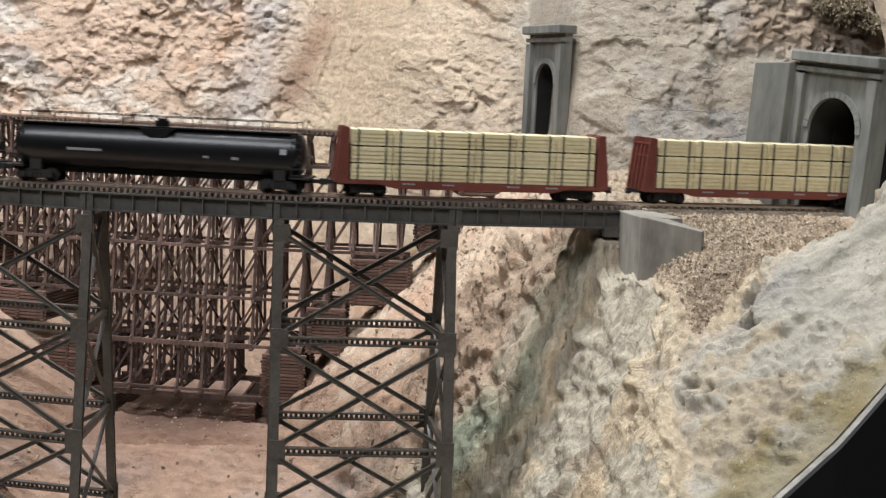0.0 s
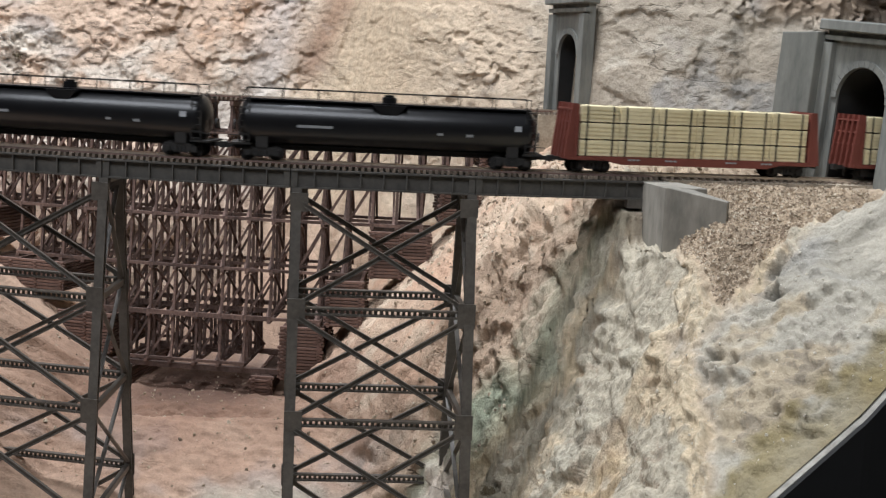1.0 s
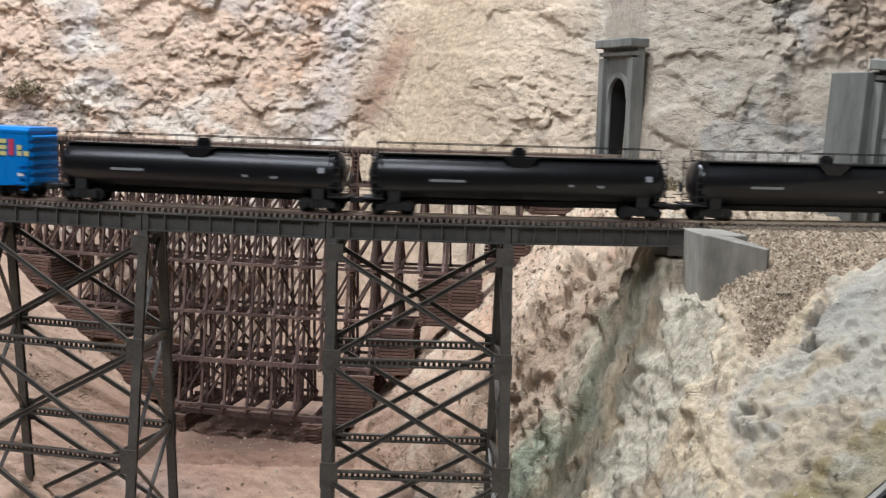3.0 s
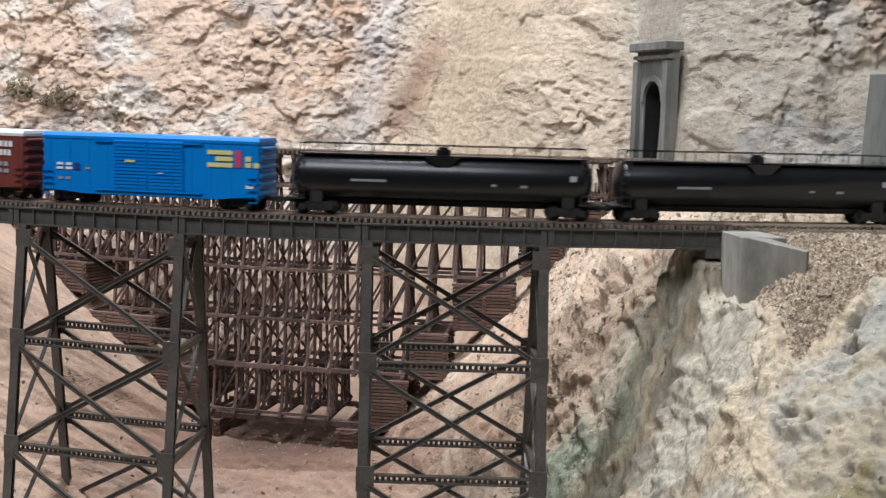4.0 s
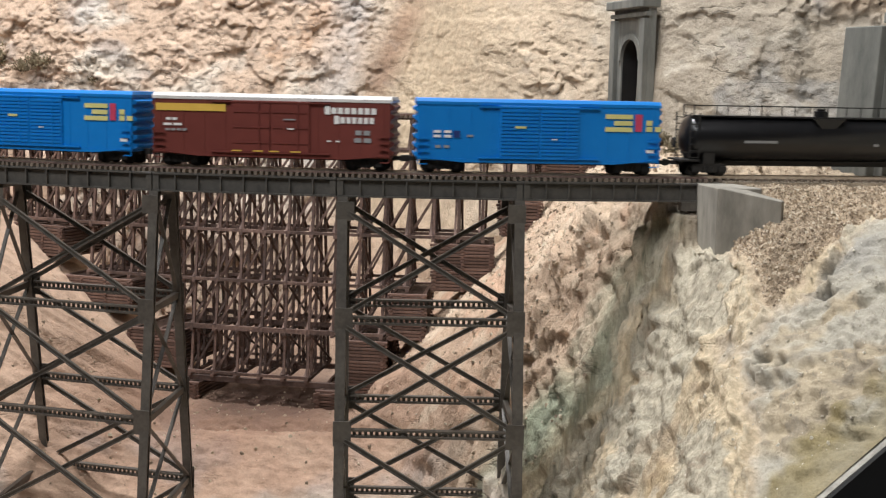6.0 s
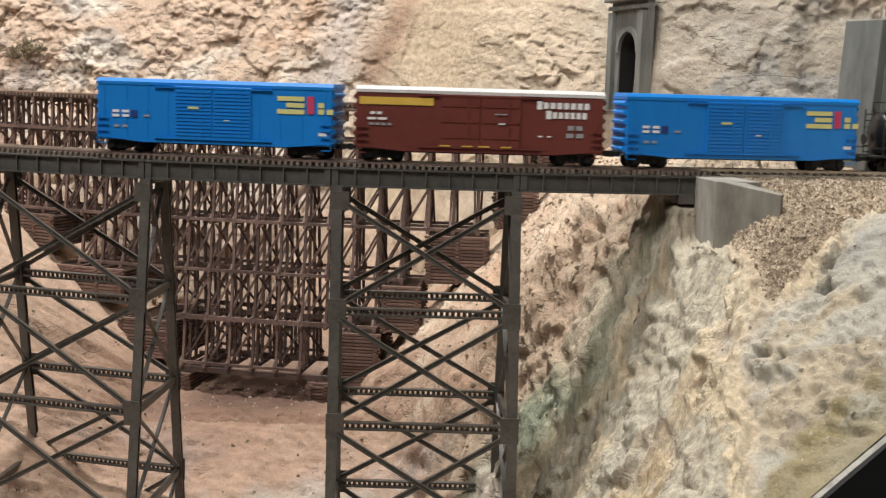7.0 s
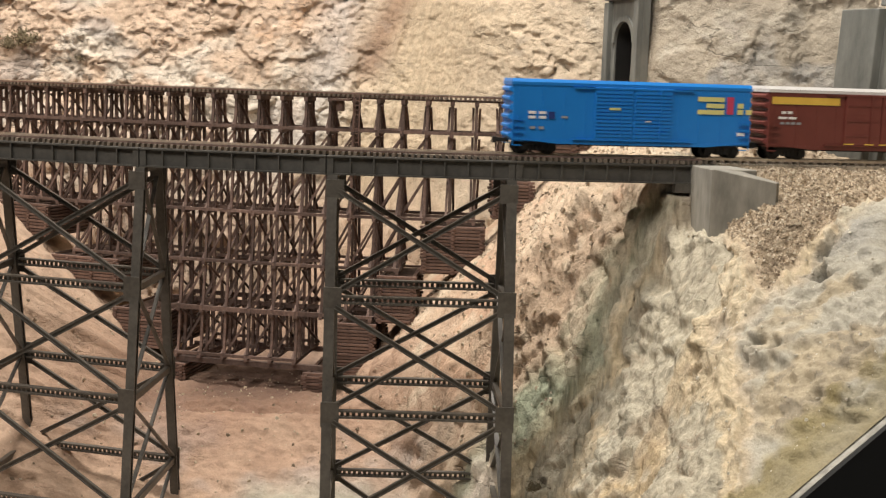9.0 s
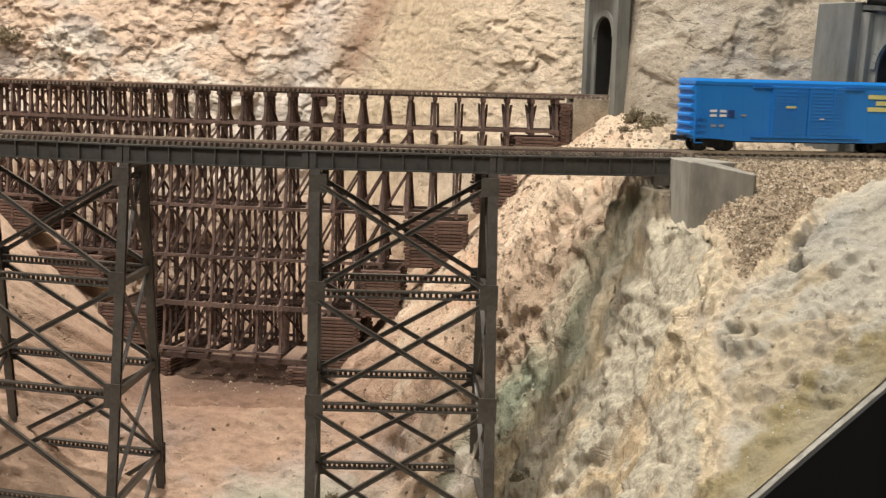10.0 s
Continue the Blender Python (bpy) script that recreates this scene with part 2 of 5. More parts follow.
def track_y(x):
    """The track's y over x: the curve, then its straight to the tunnel."""
    a = S_MAX / R
    xe, ye = CX + R * math.sin(a), CY - R * math.cos(a)
    curve = CY - R * np.cos(np.arcsin(np.clip((x - CX) / R, -0.47, math.sin(a))))
    return np.where(x > xe, ye + (x - xe) * math.tan(a), curve)


def tp(s, o, z):
    """A point beside the bridge track, o metres towards the aisle."""
    x, y, a = track(s)
    return Vector((x + o * math.sin(a), y - o * math.cos(a), z))


TX, TY, TR = 0.15, 1.585, 1.25
TZ = 0.0345


def trestle_pt(s, o, z):
    a = s / TR
    return Vector((TX + (TR + o) * math.sin(a), TY - (TR + o) * math.cos(a), z))


# ---- relief noise ----


def hash2(ix, iy, seed):
    h = np.sin(ix * 127.1 + iy * 311.7 + seed * 74.7) * 43758.5453
    return h - np.floor(h)


def vnoise(x, y, seed=0):
    ix, iy = np.floor(x), np.floor(y)
    fx, fy = x - ix, y - iy
    fx, fy = fx * fx * (3 - 2 * fx), fy * fy * (3 - 2 * fy)
    a, b = hash2(ix, iy, seed), hash2(ix + 1, iy, seed)
    c, d = hash2(ix, iy + 1, seed), hash2(ix + 1, iy + 1, seed)
    return (a * (1 - fx) + b * fx) * (1 - fy) + (c * (1 - fx) + d * fx) * fy


def fbm(x, y, seed=0, octaves=5, gain=0.5):
    t, amp, tot = 0.0, 1.0, 0.0
    for k in range(octaves):
        t = t + amp * vnoise(x * 2.03 ** k + k * 17.3, y * 2.03 ** k - k * 9.1, seed + k)
        tot += amp
        amp *= gain
    return t / tot - 0.5


def cells(x, y, seed=0):
    """Distance to the nearest and the second of scattered points, and a value for the cell."""
    ix, iy = np.floor(x), np.floor(y)
    f1 = np.full(x.shape, 9.0)
    f2 = np.full(x.shape, 9.0)
    val = np.zeros(x.shape)
    for dx in (-1, 0, 1):
        for dy in (-1, 0, 1):
            px = ix + dx + hash2(ix + dx, iy + dy, seed)
            py = iy + dy + hash2(ix + dx, iy + dy, seed + 5)
            d = np.hypot(px - x, py - y)
            near = d < f1
            f2 = np.where(near, f1, np.minimum(f2, d))
            val = np.where(near, hash2(ix + dx, iy + dy, seed + 9), val)
            f1 = np.where(near, d, f1)
    return f1, f2, val


def facets(x, y, seed, tilt=1.5, sharp=13.0):
    """Broken rock: every cell is a tilted plane at its own height."""
    ix, iy = np.floor(x), np.floor(y)
    tot = np.zeros(x.shape)
    out = np.zeros(x.shape)
    for dx in (-1, 0, 1):
        for dy in (-1, 0, 1):
            jx, jy = ix + dx, iy + dy
            ox, oy = x - jx - hash2(jx, jy, seed), y - jy - hash2(jx, jy, seed + 5)
            d = np.hypot(ox, oy)
            h = hash2(jx, jy, seed + 9) - 0.5 + tilt * ((hash2(jx, jy, seed + 13) - 0.5) * ox + (hash2(jx, jy, seed + 17) - 0.5) * oy)
            w = np.exp(-sharp * d)
            out, tot = out + h * w, tot + w
    return out / tot


def smooth01(v):
    v = np.clip(v, 0, 1)
    return v * v * (3 - 2 * v)


def lerp(a, b, w):
    return a + (b - a) * w


SHEETS = {}


def sheet(name, X, Y, Z, C, material, label, category, crack=0.6, streak=0.0, pit=0.6):
    """A grid of points as one smooth sheet with a colour for each point."""
    ny, nx = X.shape
    SHEETS[name] = (X, Y, Z)
    me = bpy.data.meshes.new(name)
    verts = np.stack([X, Y, Z], -1).reshape(-1, 3)
    i = np.arange(ny * nx).reshape(ny, nx)
    faces = np.stack([i[:-1, :-1], i[:-1, 1:], i[1:, 1:], i[1:, :-1]], -1).reshape(-1, 4)
    me.vertices.add(len(verts))
    me.vertices.foreach_set("co", verts.ravel())
    me.loops.add(faces.size)
    me.loops.foreach_set("vertex_index", faces.ravel())
    me.polygons.add(len(faces))
    me.polygons.foreach_set("loop_start", np.arange(0, faces.size, 4))
    me.update(calc_edges=True)
    me.polygons.foreach_set("use_smooth", np.ones(len(faces), dtype=bool))
    at = me.color_attributes.new("tint", "FLOAT_COLOR", "POINT")
    rgba = np.ones((ny * nx, 4))
    rgba[:, :3] = C.reshape(-1, 3)
    at.data.foreach_set("color", rgba.ravel())
    at = me.color_attributes.new("relief", "FLOAT_COLOR", "POINT")
    for k, amount in enumerate((crack, streak, pit)):
        rgba[:, k] = np.broadcast_to(amount, X.shape).ravel()
    at.data.foreach_set("color", rgba.ravel())
    me.materials.append(material)
    return tagged(new(name, me), label, category, kind="structure")


def steps(*spans):
    """Coordinates in spans of (start, end, step)."""
    out = [np.arange(a, b, d) for a, b, d in spans]
    return np.concatenate(out + [np.array([spans[-1][1]])])


def blend(C, colour, w):
    w = np.clip(w, 0, 1)[..., None]
    return C * (1 - w) + np.array(colour) * w


# ---- ground: ravine, banks and the rock before the track ----


def interp(v, xs, ys):
    return np.interp(v, xs, ys)


def ground_height(x, y):
    """The bare shape of the ground, without its relief."""
    ytr = track_y(x)
    # upper bank: the plain of the front rock, the level by the track, the rise behind
    plane = -0.064 + 0.69 * (x - 0.301) + 0.35 * (y + 0.165)
    plane = np.minimum(plane, 0.16)
    back = -0.075 + 0.9 * np.clip(x - 0.40, 0, 0.11)
    w = smooth01((back - y) / 0.085)
    shoulder = -0.006 - 0.022 * smooth01((ytr - 0.025 - y) / 0.10)
    shoulder = np.where(y < ytr - 0.03, np.minimum(shoulder, -0.050 + 0.85 * np.clip(x - 0.282, 0, 1)), shoulder)
    top = lerp(shoulder, plane, w)
    top = np.where(y < ytr - 0.0, np.minimum(top, np.maximum(-0.0285 + 0.9 * np.clip(x - 0.285, 0, 1), np.where(x > 0.32, 1, -1))), top)
    behind = -0.006 - 0.010 * smooth01((y - 0.16) / 0.08) * smooth01((0.27 - x) / 0.05) + 0.11 * np.clip(y - ytr - 0.03, 0, 0.3) * smooth01((x - 0.225) / 0.06)
    top = np.where(y > ytr, behind, top)
    edge = interp(y, [-0.3, -0.2, -0.15, -0.1, -0.05, 0.0, 0.05, 0.1, 0.15, 0.22, 0.32, 0.5], [0.205, 0.252, 0.273, 0.279, 0.272, 0.258, 0.256, 0.246, 0.224, 0.222, 0.224, 0.24])
    k = interp(y, [-0.3, -0.2, -0.1, -0.05, 0.0, 0.05, 0.15, 0.25, 0.5], [1.0, 1.25, 1.8, 2.3, 2.8, 2.3, 1.6, 1.08, 1.0])
    right = top - np.clip(edge - x, 0, 9) * k
    left = -0.262 + np.clip(-0.175 - x, 0, 0.5) * interp(y, [0.0, 0.25, 0.5], [0.35, 0.85, 0.8])
    floor = -0.262 + np.clip(y - 0.20, -0.5, 0) * 0.56 - 0.030 * smooth01((y - 0.21) / 0.05) + np.clip(y - 0.40, 0, 0.3) * 0.9
    floor = floor - 0.020 * np.exp(-((x + 0.10) / 0.062) ** 4 - ((y - 0.325) / 0.075) ** 4)
    left = left + np.clip(y - 0.25, -0.4, 0) * 0.52
    return np.maximum(np.maximum(right, floor), left)


def front_edge(x):
    """The layout's cut edge in plan: it swings back where the aisle widens."""
    return interp(x, [-1.4, 0.2, 0.242, 0.282, 0.322, 0.36, 0.387, 0.42, 0.44, 0.48, 0.6, 1.2], [-0.347, -0.334, -0.325, -0.314, -0.303, -0.285, -0.266, -0.235, -0.210, -0.165, -0.12, -0.12])


def ground():
    xs = steps((-1.4, -0.5, 0.03), (-0.5, 0.02, 0.0030), (0.02, 0.14, 0.0020), (0.14, 0.36, 0.0011), (0.36, 0.56, 0.0019), (0.56, 1.2, 0.03))
    ys = steps((-0.30, 0.10, 0.0016), (0.10, 0.36, 0.0021), (0.36, 1.1, 0.015))
    X, Y = np.meshgrid(xs, ys)
    yf = front_edge(X)
    Y = np.where(Y < -0.1, -0.1 + (Y + 0.1) * (-0.1 - yf) / 0.2, Y)
    Z = ground_height(X, Y)
    for _ in range(3):
        Z[1:-1, 1:-1] = (Z[:-2, 1:-1] + Z[2:, 1:-1] + Z[1:-1, :-2] + Z[1:-1, 2:] + 4 * Z[1:-1, 1:-1]) / 8
    gx, gy = np.gradient(Z, xs, axis=1), np.gradient(Z, ys, axis=0)
    slope = np.hypot(gx, gy)
    steep = np.clip(slope / 1.3, 0, 1)
    ln = np.sqrt(1 + slope ** 2)
    ytr = track_y(X)
    near_track = np.exp(-((Y - ytr) / 0.032) ** 4) * smooth01((X - 0.24) / 0.03)
    U, V = X + 1.3 * Z, Y + 0.9 * Z
    # distance round the bank from the green seam: pink rock below 0, gullied face to 0.045, then the slab
    S = X - interp(Z, [-0.30, -0.245, -0.22, -0.19, -0.165, -0.13, -0.093, -0.033, 0.0], [0.12, 0.149, 0.159, 0.179, 0.196, 0.207, 0.2235, 0.2555, 0.27])
    S = S + fbm(U * 22, V * 22, 51, 4) * 0.022
    lip = interp(X, [0.26, 0.29, 0.33, 0.40, 0.5], [-0.175, -0.16, -0.135, -0.075, 0.02]) + fbm(U * 30, V * 30, 52, 4) * 0.03
    bank = smooth01((0.13 - Y) / 0.06)
    front = np.maximum(smooth01((lip - Y) / 0.018) * smooth01((X - 0.26) / 0.03), smooth01((S - 0.040) / 0.012) * smooth01((-0.062 - Z) / 0.015) * smooth01((-0.05 - Y) / 0.05))
    gravel = smooth01((X - 0.275) / 0.02) * smooth01((Y - lip) / 0.018) * (1 - near_track)
    pink = smooth01((0.002 - S) / 0.012) * smooth01((X - 0.02) / 0.06)
    face = (1 - front) * (1 - gravel) * smooth01((S + 0.004) / 0.010) * bank * (1 - near_track)
    wu, wv = fbm(U * 12, V * 12, 3) * 0.05, fbm(U * 12, V * 12, 4) * 0.05
    rough = fbm(U * 26, V * 26, 11, 6, 0.58)
    lump = facets((U + wu) * 24, (V + wv) * 24, 2, 1.5, 22.0) * 0.0085
    chip = facets((U - wv) * 62, (V + wu) * 62, 22, 1.6, 18.0) * 0.0062
    grit = facets(U * 170, V * 170, 23) * 0.0012 + fbm(U * 300, V * 300, 40, 3) * 0.0013
    crag = rough * 0.016 + lump * 0.8 + chip * 0.7
    # worn oblique faces of the front rock, with ledges and dark steps
    A, B = U * 0.80 + V * 0.10, V * 1.0 - U * 0.18
    slab = facets((A + wu) * 9, (B + wv) * 24, 33, 1.2, 26.0) * 0.0125
    stones = facets(U * 120, V * 120, 35) * 0.0040 + facets(U * 210, V * 210, 36) * 0.0030
    disp = crag * (0.34 + 0.18 * steep) + facets(U * 95, V * 95, 24) * 0.0022 + grit * steep
    # rounded, cracked boulders of the pink bank
    f1, f2, _ = cells((X - Y + wu) * 24, (Z + wv * 0.8) * 26, 53)
    g1, g2, _ = cells((X - Y - wv) * 62, (Z + wu) * 60, 54)
    boulder = (0.45 - f1) * 0.006 - smooth01(1 - (f2 - f1) / 0.10) * 0.0012 + (0.4 - g1) * 0.0020 + fbm((X - Y) * 55, Z * 40, 55, 5, 0.6) * 0.008
    T = (X - Y) * 0.8
    broke = facets((T + wu) * 36, (Z + wv) * 30, 63, 1.8, 34.0) * 0.0080 + facets((T - wv) * 95, (Z + wu) * 80, 64, 1.7, 28.0) * 0.0038
    boulder = (boulder + broke) * (1 - 0.62 * smooth01((Y - 0.13) / 0.07))
    disp = lerp(disp, boulder, pink * (0.35 + 0.65 * steep))
    # gullies running straight down the face
    run = fbm(S * 170 + fbm(U * 40, V * 40, 56, 3) * 1.3, Z * 4, 57, 4, 0.55)
    run2 = fbm(S * 300, Z * 16, 58, 4, 0.6)
    gully = np.abs(run) * 0.017 - 0.002 + run2 * 0.007 + fbm((X - Y) * 60, Z * 16, 59, 5, 0.6) * 0.006
    disp = lerp(disp, gully + broke * 0.38 + facets(S * 260, Z * 60, 65, 1.5, 20.0) * 0.0045, face)
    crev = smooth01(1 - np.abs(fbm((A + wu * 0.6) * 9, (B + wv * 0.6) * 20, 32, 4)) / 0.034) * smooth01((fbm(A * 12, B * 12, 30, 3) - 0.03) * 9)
    broken = smooth01((fbm(U * 11, V * 11, 37, 4) + 0.03) * 7)
    plate = fbm(A * 8, B * 15, 31, 4) * 0.016 + slab * 0.7 + fbm(A * 40, B * 70, 60, 4, 0.6) * 0.0045 - crev * 0.0075
    disp = lerp(disp, (plate + crev * 0.0075) * (1 - 0.35 * steep) - crev * 0.0085 + facets(A * 70, B * 110, 66, 1.5, 20.0) * 0.0030 + broken * (1 - 0.45 * steep) * (chip * 0.75 + facets(U * 110, V * 130, 39) * 0.0028), front)
    disp = lerp(disp, rough * 0.010 + stones, gravel * (1 - front))
    disp = (disp + grit) * (1 - 0.96 * near_track) * smooth01((Y - yf + 0.002) / 0.02)
    X2, Y2, Z2 = X - gx / ln * disp, Y - gy / ln * disp * (1 - front * 0.5), Z + disp / ln
    X2[0, :], Y2[0, :] = X[0, :], yf[0, :]
    # colour: red earth below, pink rock, green-grey seams, cream faces, ochre edge
    n1, n2, n3 = fbm(X * 7, Y * 7, 71, 4), fbm(X * 16 + Z * 8, Y * 16, 72, 4), fbm(X * 45, Y * 45, 73, 4)
    C = np.zeros(X.shape + (3,)) + np.array((0.62, 0.44, 0.315))
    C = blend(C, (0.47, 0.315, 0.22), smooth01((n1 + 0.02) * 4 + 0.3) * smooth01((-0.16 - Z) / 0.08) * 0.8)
    C = blend(C, (0.60, 0.56, 0.52), smooth01((n2 - 0.02) * 6) * smooth01((-0.24 - Z) / 0.04) * 0.6)
    C = blend(C, (0.67, 0.50, 0.355), smooth01((X - 0.02 - n2 * 0.15) / 0.12) * smooth01((Z + 0.30) / 0.1))
    C = blend(C, (0.66, 0.515, 0.37), smooth01((Z + 0.09 + n2 * 0.15) / 0.06) * smooth01((X - 0.1) / 0.08))
    # shade below the trestle, painted into the ground colour as a dark patch
    trestle_shade = np.exp(-((X + 0.095) / 0.080) ** 4 - ((Y - 0.345) / 0.10) ** 4)
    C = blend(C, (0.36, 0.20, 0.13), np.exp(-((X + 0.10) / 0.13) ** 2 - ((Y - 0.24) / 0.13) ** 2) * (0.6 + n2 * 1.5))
    C = blend(C, (0.115, 0.062, 0.043), trestle_shade * 0.95)
    silt = smooth01((-0.20 - Z) / 0.03) * smooth01((X + 0.13 + n1 * 0.2) / 0.1) * smooth01((0.15 - Y) / 0.06)
    C = blend(C, (0.76, 0.69, 0.58), silt * 0.75)
    C = blend(C, (0.34, 0.36, 0.23), silt * smooth01((n2 - 0.03) * 7) * 0.65)
    n5 = fbm(U * 120, V * 120, 76, 3)
    C = blend(C, (0.66, 0.41, 0.27), pink * smooth01((n2 + n3 * 0.5 - 0.03) * 6) * 0.55)
    C = blend(C, (0.76, 0.63, 0.47), pink * smooth01((n3 - n2 * 0.5 - 0.06) * 8) * 0.6)
    # gaps between boulders darkened: crease shade put in the colour
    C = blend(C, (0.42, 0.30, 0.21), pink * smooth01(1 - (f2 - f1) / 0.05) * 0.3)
    C = blend(C, (0.62, 0.51, 0.345), face)
    band = fbm(S * 70 + n3 * 0.6, Z * 4, 78, 3)
    C = blend(C, (0.56, 0.40, 0.21), face * smooth01((band - 0.03) * 9) * 0.5)
    C = blend(C, (0.68, 0.60, 0.45), face * smooth01((run2 - 0.02) * 8) * 0.6)
    C = blend(C, (0.46, 0.44, 0.36), face * smooth01((-band - 0.06) * 9) * 0.6)
    # lowest lines of the gullies darkened, their shade painted in
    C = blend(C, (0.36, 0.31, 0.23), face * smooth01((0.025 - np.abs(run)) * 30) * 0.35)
    C = blend(C, (0.34, 0.24, 0.16), face * smooth01((n5 + n3 - 0.22) * 9) * 0.4)
    wide = interp(Z, [-0.26, -0.20, -0.16, -0.10, -0.03], [0.022, 0.018, 0.013, 0.010, 0.008])
    seam = np.exp(-(np.abs(S + wide * 0.35) / wide) ** 3) * bank * smooth01((-0.018 - Z) / 0.015) * smooth01((Z + 0.275) / 0.03)
    C = blend(C, (0.375, 0.40, 0.285), seam * (0.65 + n2 * 1.6))
    C = blend(C, (0.13, 0.145, 0.085), seam * smooth01((n5 * 0.5 + n3 * 0.5 + run2 * 1.3 - 0.10) * 7) * 0.7)
    C = blend(C, (0.46, 0.425, 0.345), front)
    C = blend(C, (0.40, 0.385, 0.345), front * (1 - broken) * smooth01((n2 + 0.03) * 6) * 0.6)
    C = blend(C, (0.58, 0.535, 0.435), front * smooth01((n3 - n2 * 0.6 - 0.04) * 7) * 0.6)
    C = blend(C, (0.46, 0.36, 0.22), front * broken * smooth01((n3 + n2 + 0.03) * 5) * 0.65)
    C = blend(C, (0.22, 0.19, 0.15), front * broken * smooth01((n5 + n3 * 0.6 - 0.17) * 9) * 0.55)
    # dark colour in the carved crevices stands for their shade
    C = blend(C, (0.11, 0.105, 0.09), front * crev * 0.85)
    C = blend(C, (0.29, 0.235, 0.11), smooth01((yf + 0.036 - Y + n2 * 0.03 + n3 * 0.03) / 0.010) * (0.75 + n3))
    C = blend(C, (0.50, 0.40, 0.28), gravel * (1 - front) * 0.85)
    C = blend(C, (0.24, 0.18, 0.12), gravel * (1 - front) * smooth01((fbm(U * 160, V * 160, 75, 3) - 0.02) * 9) * 0.6)
    C = blend(C, (0.42, 0.355, 0.275), near_track * 0.9)
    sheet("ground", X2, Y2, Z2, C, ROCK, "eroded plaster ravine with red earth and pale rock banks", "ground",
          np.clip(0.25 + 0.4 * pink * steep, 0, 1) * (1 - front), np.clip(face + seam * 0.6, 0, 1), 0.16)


CLIFF_X = [-1.5, -0.9, -0.5, -0.2, 0.0, 0.06, 0.13, 0.20, 0.240, 0.274, 0.283, 0.294, 0.32, 0.36, 0.395, 0.412, 0.44, 0.50, 0.56, 0.70, 1.3]
CLIFF_Y = [1.05, 0.80, 0.60, 0.56, 0.62, 0.60, 0.515, 0.45, 0.410, 0.395, 0.262, 0.245, 0.222, 0.190, 0.172, 0.176, 0.165, 0.16, 0.19, 0.24, 0.40]


def cliff():
    xs = steps((-1.5, -0.62, 0.03), (-0.62, 0.60, 0.0016), (0.60, 1.3, 0.03))
    zs = steps((-0.34, -0.06, 0.004), (-0.06, 0.26, 0.0015), (0.26, 0.30, 0.004), (0.30, 0.75, 0.02))
    X, Z = np.meshgrid(xs, zs)
    soft = sum(np.interp(X + d, CLIFF_X, CLIFF_Y) for d in np.linspace(-0.007, 0.007, 7)) / 7
    Y = soft + 0.42 * Z + np.clip(Z - 0.2, 0, 1) * 0.1
    chute = np.exp(-((X - 0.05 - Z * 0.25) / 0.085) ** 2)
    wx, wz = fbm(X * 10, Z * 10, 101) * 0.06, fbm(X * 10, Z * 10, 102) * 0.06
    big = fbm((X + wx) * 8, (Z + wz) * 10, 103, 4)
    jx, jz = fbm(X * 120, Z * 120, 121, 2) * 0.010, fbm(X * 120, Z * 120, 122, 2) * 0.010
    lump = facets((X + wx + jx) * 17, (Z + wz + jz) * 26, 104, 1.6, 30.0) * 0.0075
    mid = facets((X - wz + jx) * 44, (Z + wx + jz) * 58, 105, 1.8, 30.0) * 0.0062
    chip = facets((X + wz * 0.5 + jx) * 100, (Z - wx * 0.5 + jz) * 125, 108, 1.7, 26.0) * 0.0034
    fine = fbm(X * 50, Z * 62, 106, 6, 0.62)
    patch = smooth01((fbm(X * 9, Z * 11, 109, 3) + 0.12) * 5)
    crack = smooth01(1 - np.abs(fbm((X + Z * 0.4 + wx) * 16, (Z - X * 0.3) * 17, 107, 4)) / 0.014)
    calm = (1 - 0.72 * chute) * (1 - 0.9 * np.exp(-((X - 0.272) / 0.022) ** 2) * smooth01((0.19 - Z) / 0.04)) * (1 - 0.8 * np.exp(-((X - 0.44) / 0.035) ** 2) * smooth01((0.155 - Z) / 0.03))
    disp = big * 0.014 * calm + (lump + mid * (0.2 + 0.6 * patch) + chip * (0.35 + 0.65 * patch) + fine * 0.0075) * calm - crack * 0.005 * calm * patch
    runs = fbm((X - Z * 0.30) * 75, Z * 6, 110, 4) * 0.010 * chute
    Y2 = Y - disp - runs - fbm(X * 300, Z * 300, 41, 3) * 0.0018
    n1, n2, n3 = fbm(X * 5, Z * 6, 111, 4), fbm(X * 14, Z * 18, 112, 4), fbm(X * 40, Z * 45, 113, 4)
    n4 = fbm(X * 110, Z * 120, 114, 3)
    left, right = smooth01((0.02 - X + n1 * 0.3) / 0.14), smooth01((X - 0.22 + n1 * 0.1) / 0.07)
    C = np.zeros(X.shape + (3,)) + np.array((0.64, 0.515, 0.375))
    C = blend(C, (0.66, 0.49, 0.36), left * 0.9)
    C = blend(C, (0.74, 0.68, 0.58), smooth01((n2 * 0.8 - n1 + 0.04) * 6) * 0.50 * (0.4 + left))
    C = blend(C, (0.54, 0.31, 0.17), smooth01((n2 + n3 * 0.6 - 0.07) * 8) * left * 0.45)
    C = blend(C, (0.45, 0.43, 0.42), smooth01((fbm(X * 11, Z * 15, 116, 4) - 0.08) * 9) * left * 0.45)
    C = blend(C, (0.60, 0.475, 0.325), chute * 0.9)
    C = blend(C, (0.36, 0.225, 0.145), np.exp(-((X + 0.030 - Z * 0.42) / 0.022) ** 2) * 0.8 * smooth01((0.20 - Z) / 0.06) * smooth01((Z - 0.02) / 0.05))
    C = blend(C, (0.52, 0.53, 0.54), np.exp(-((X + 0.065 - Z * 0.2) / 0.030) ** 2) * 0.45 * smooth01((n2 + 0.2) * 4))
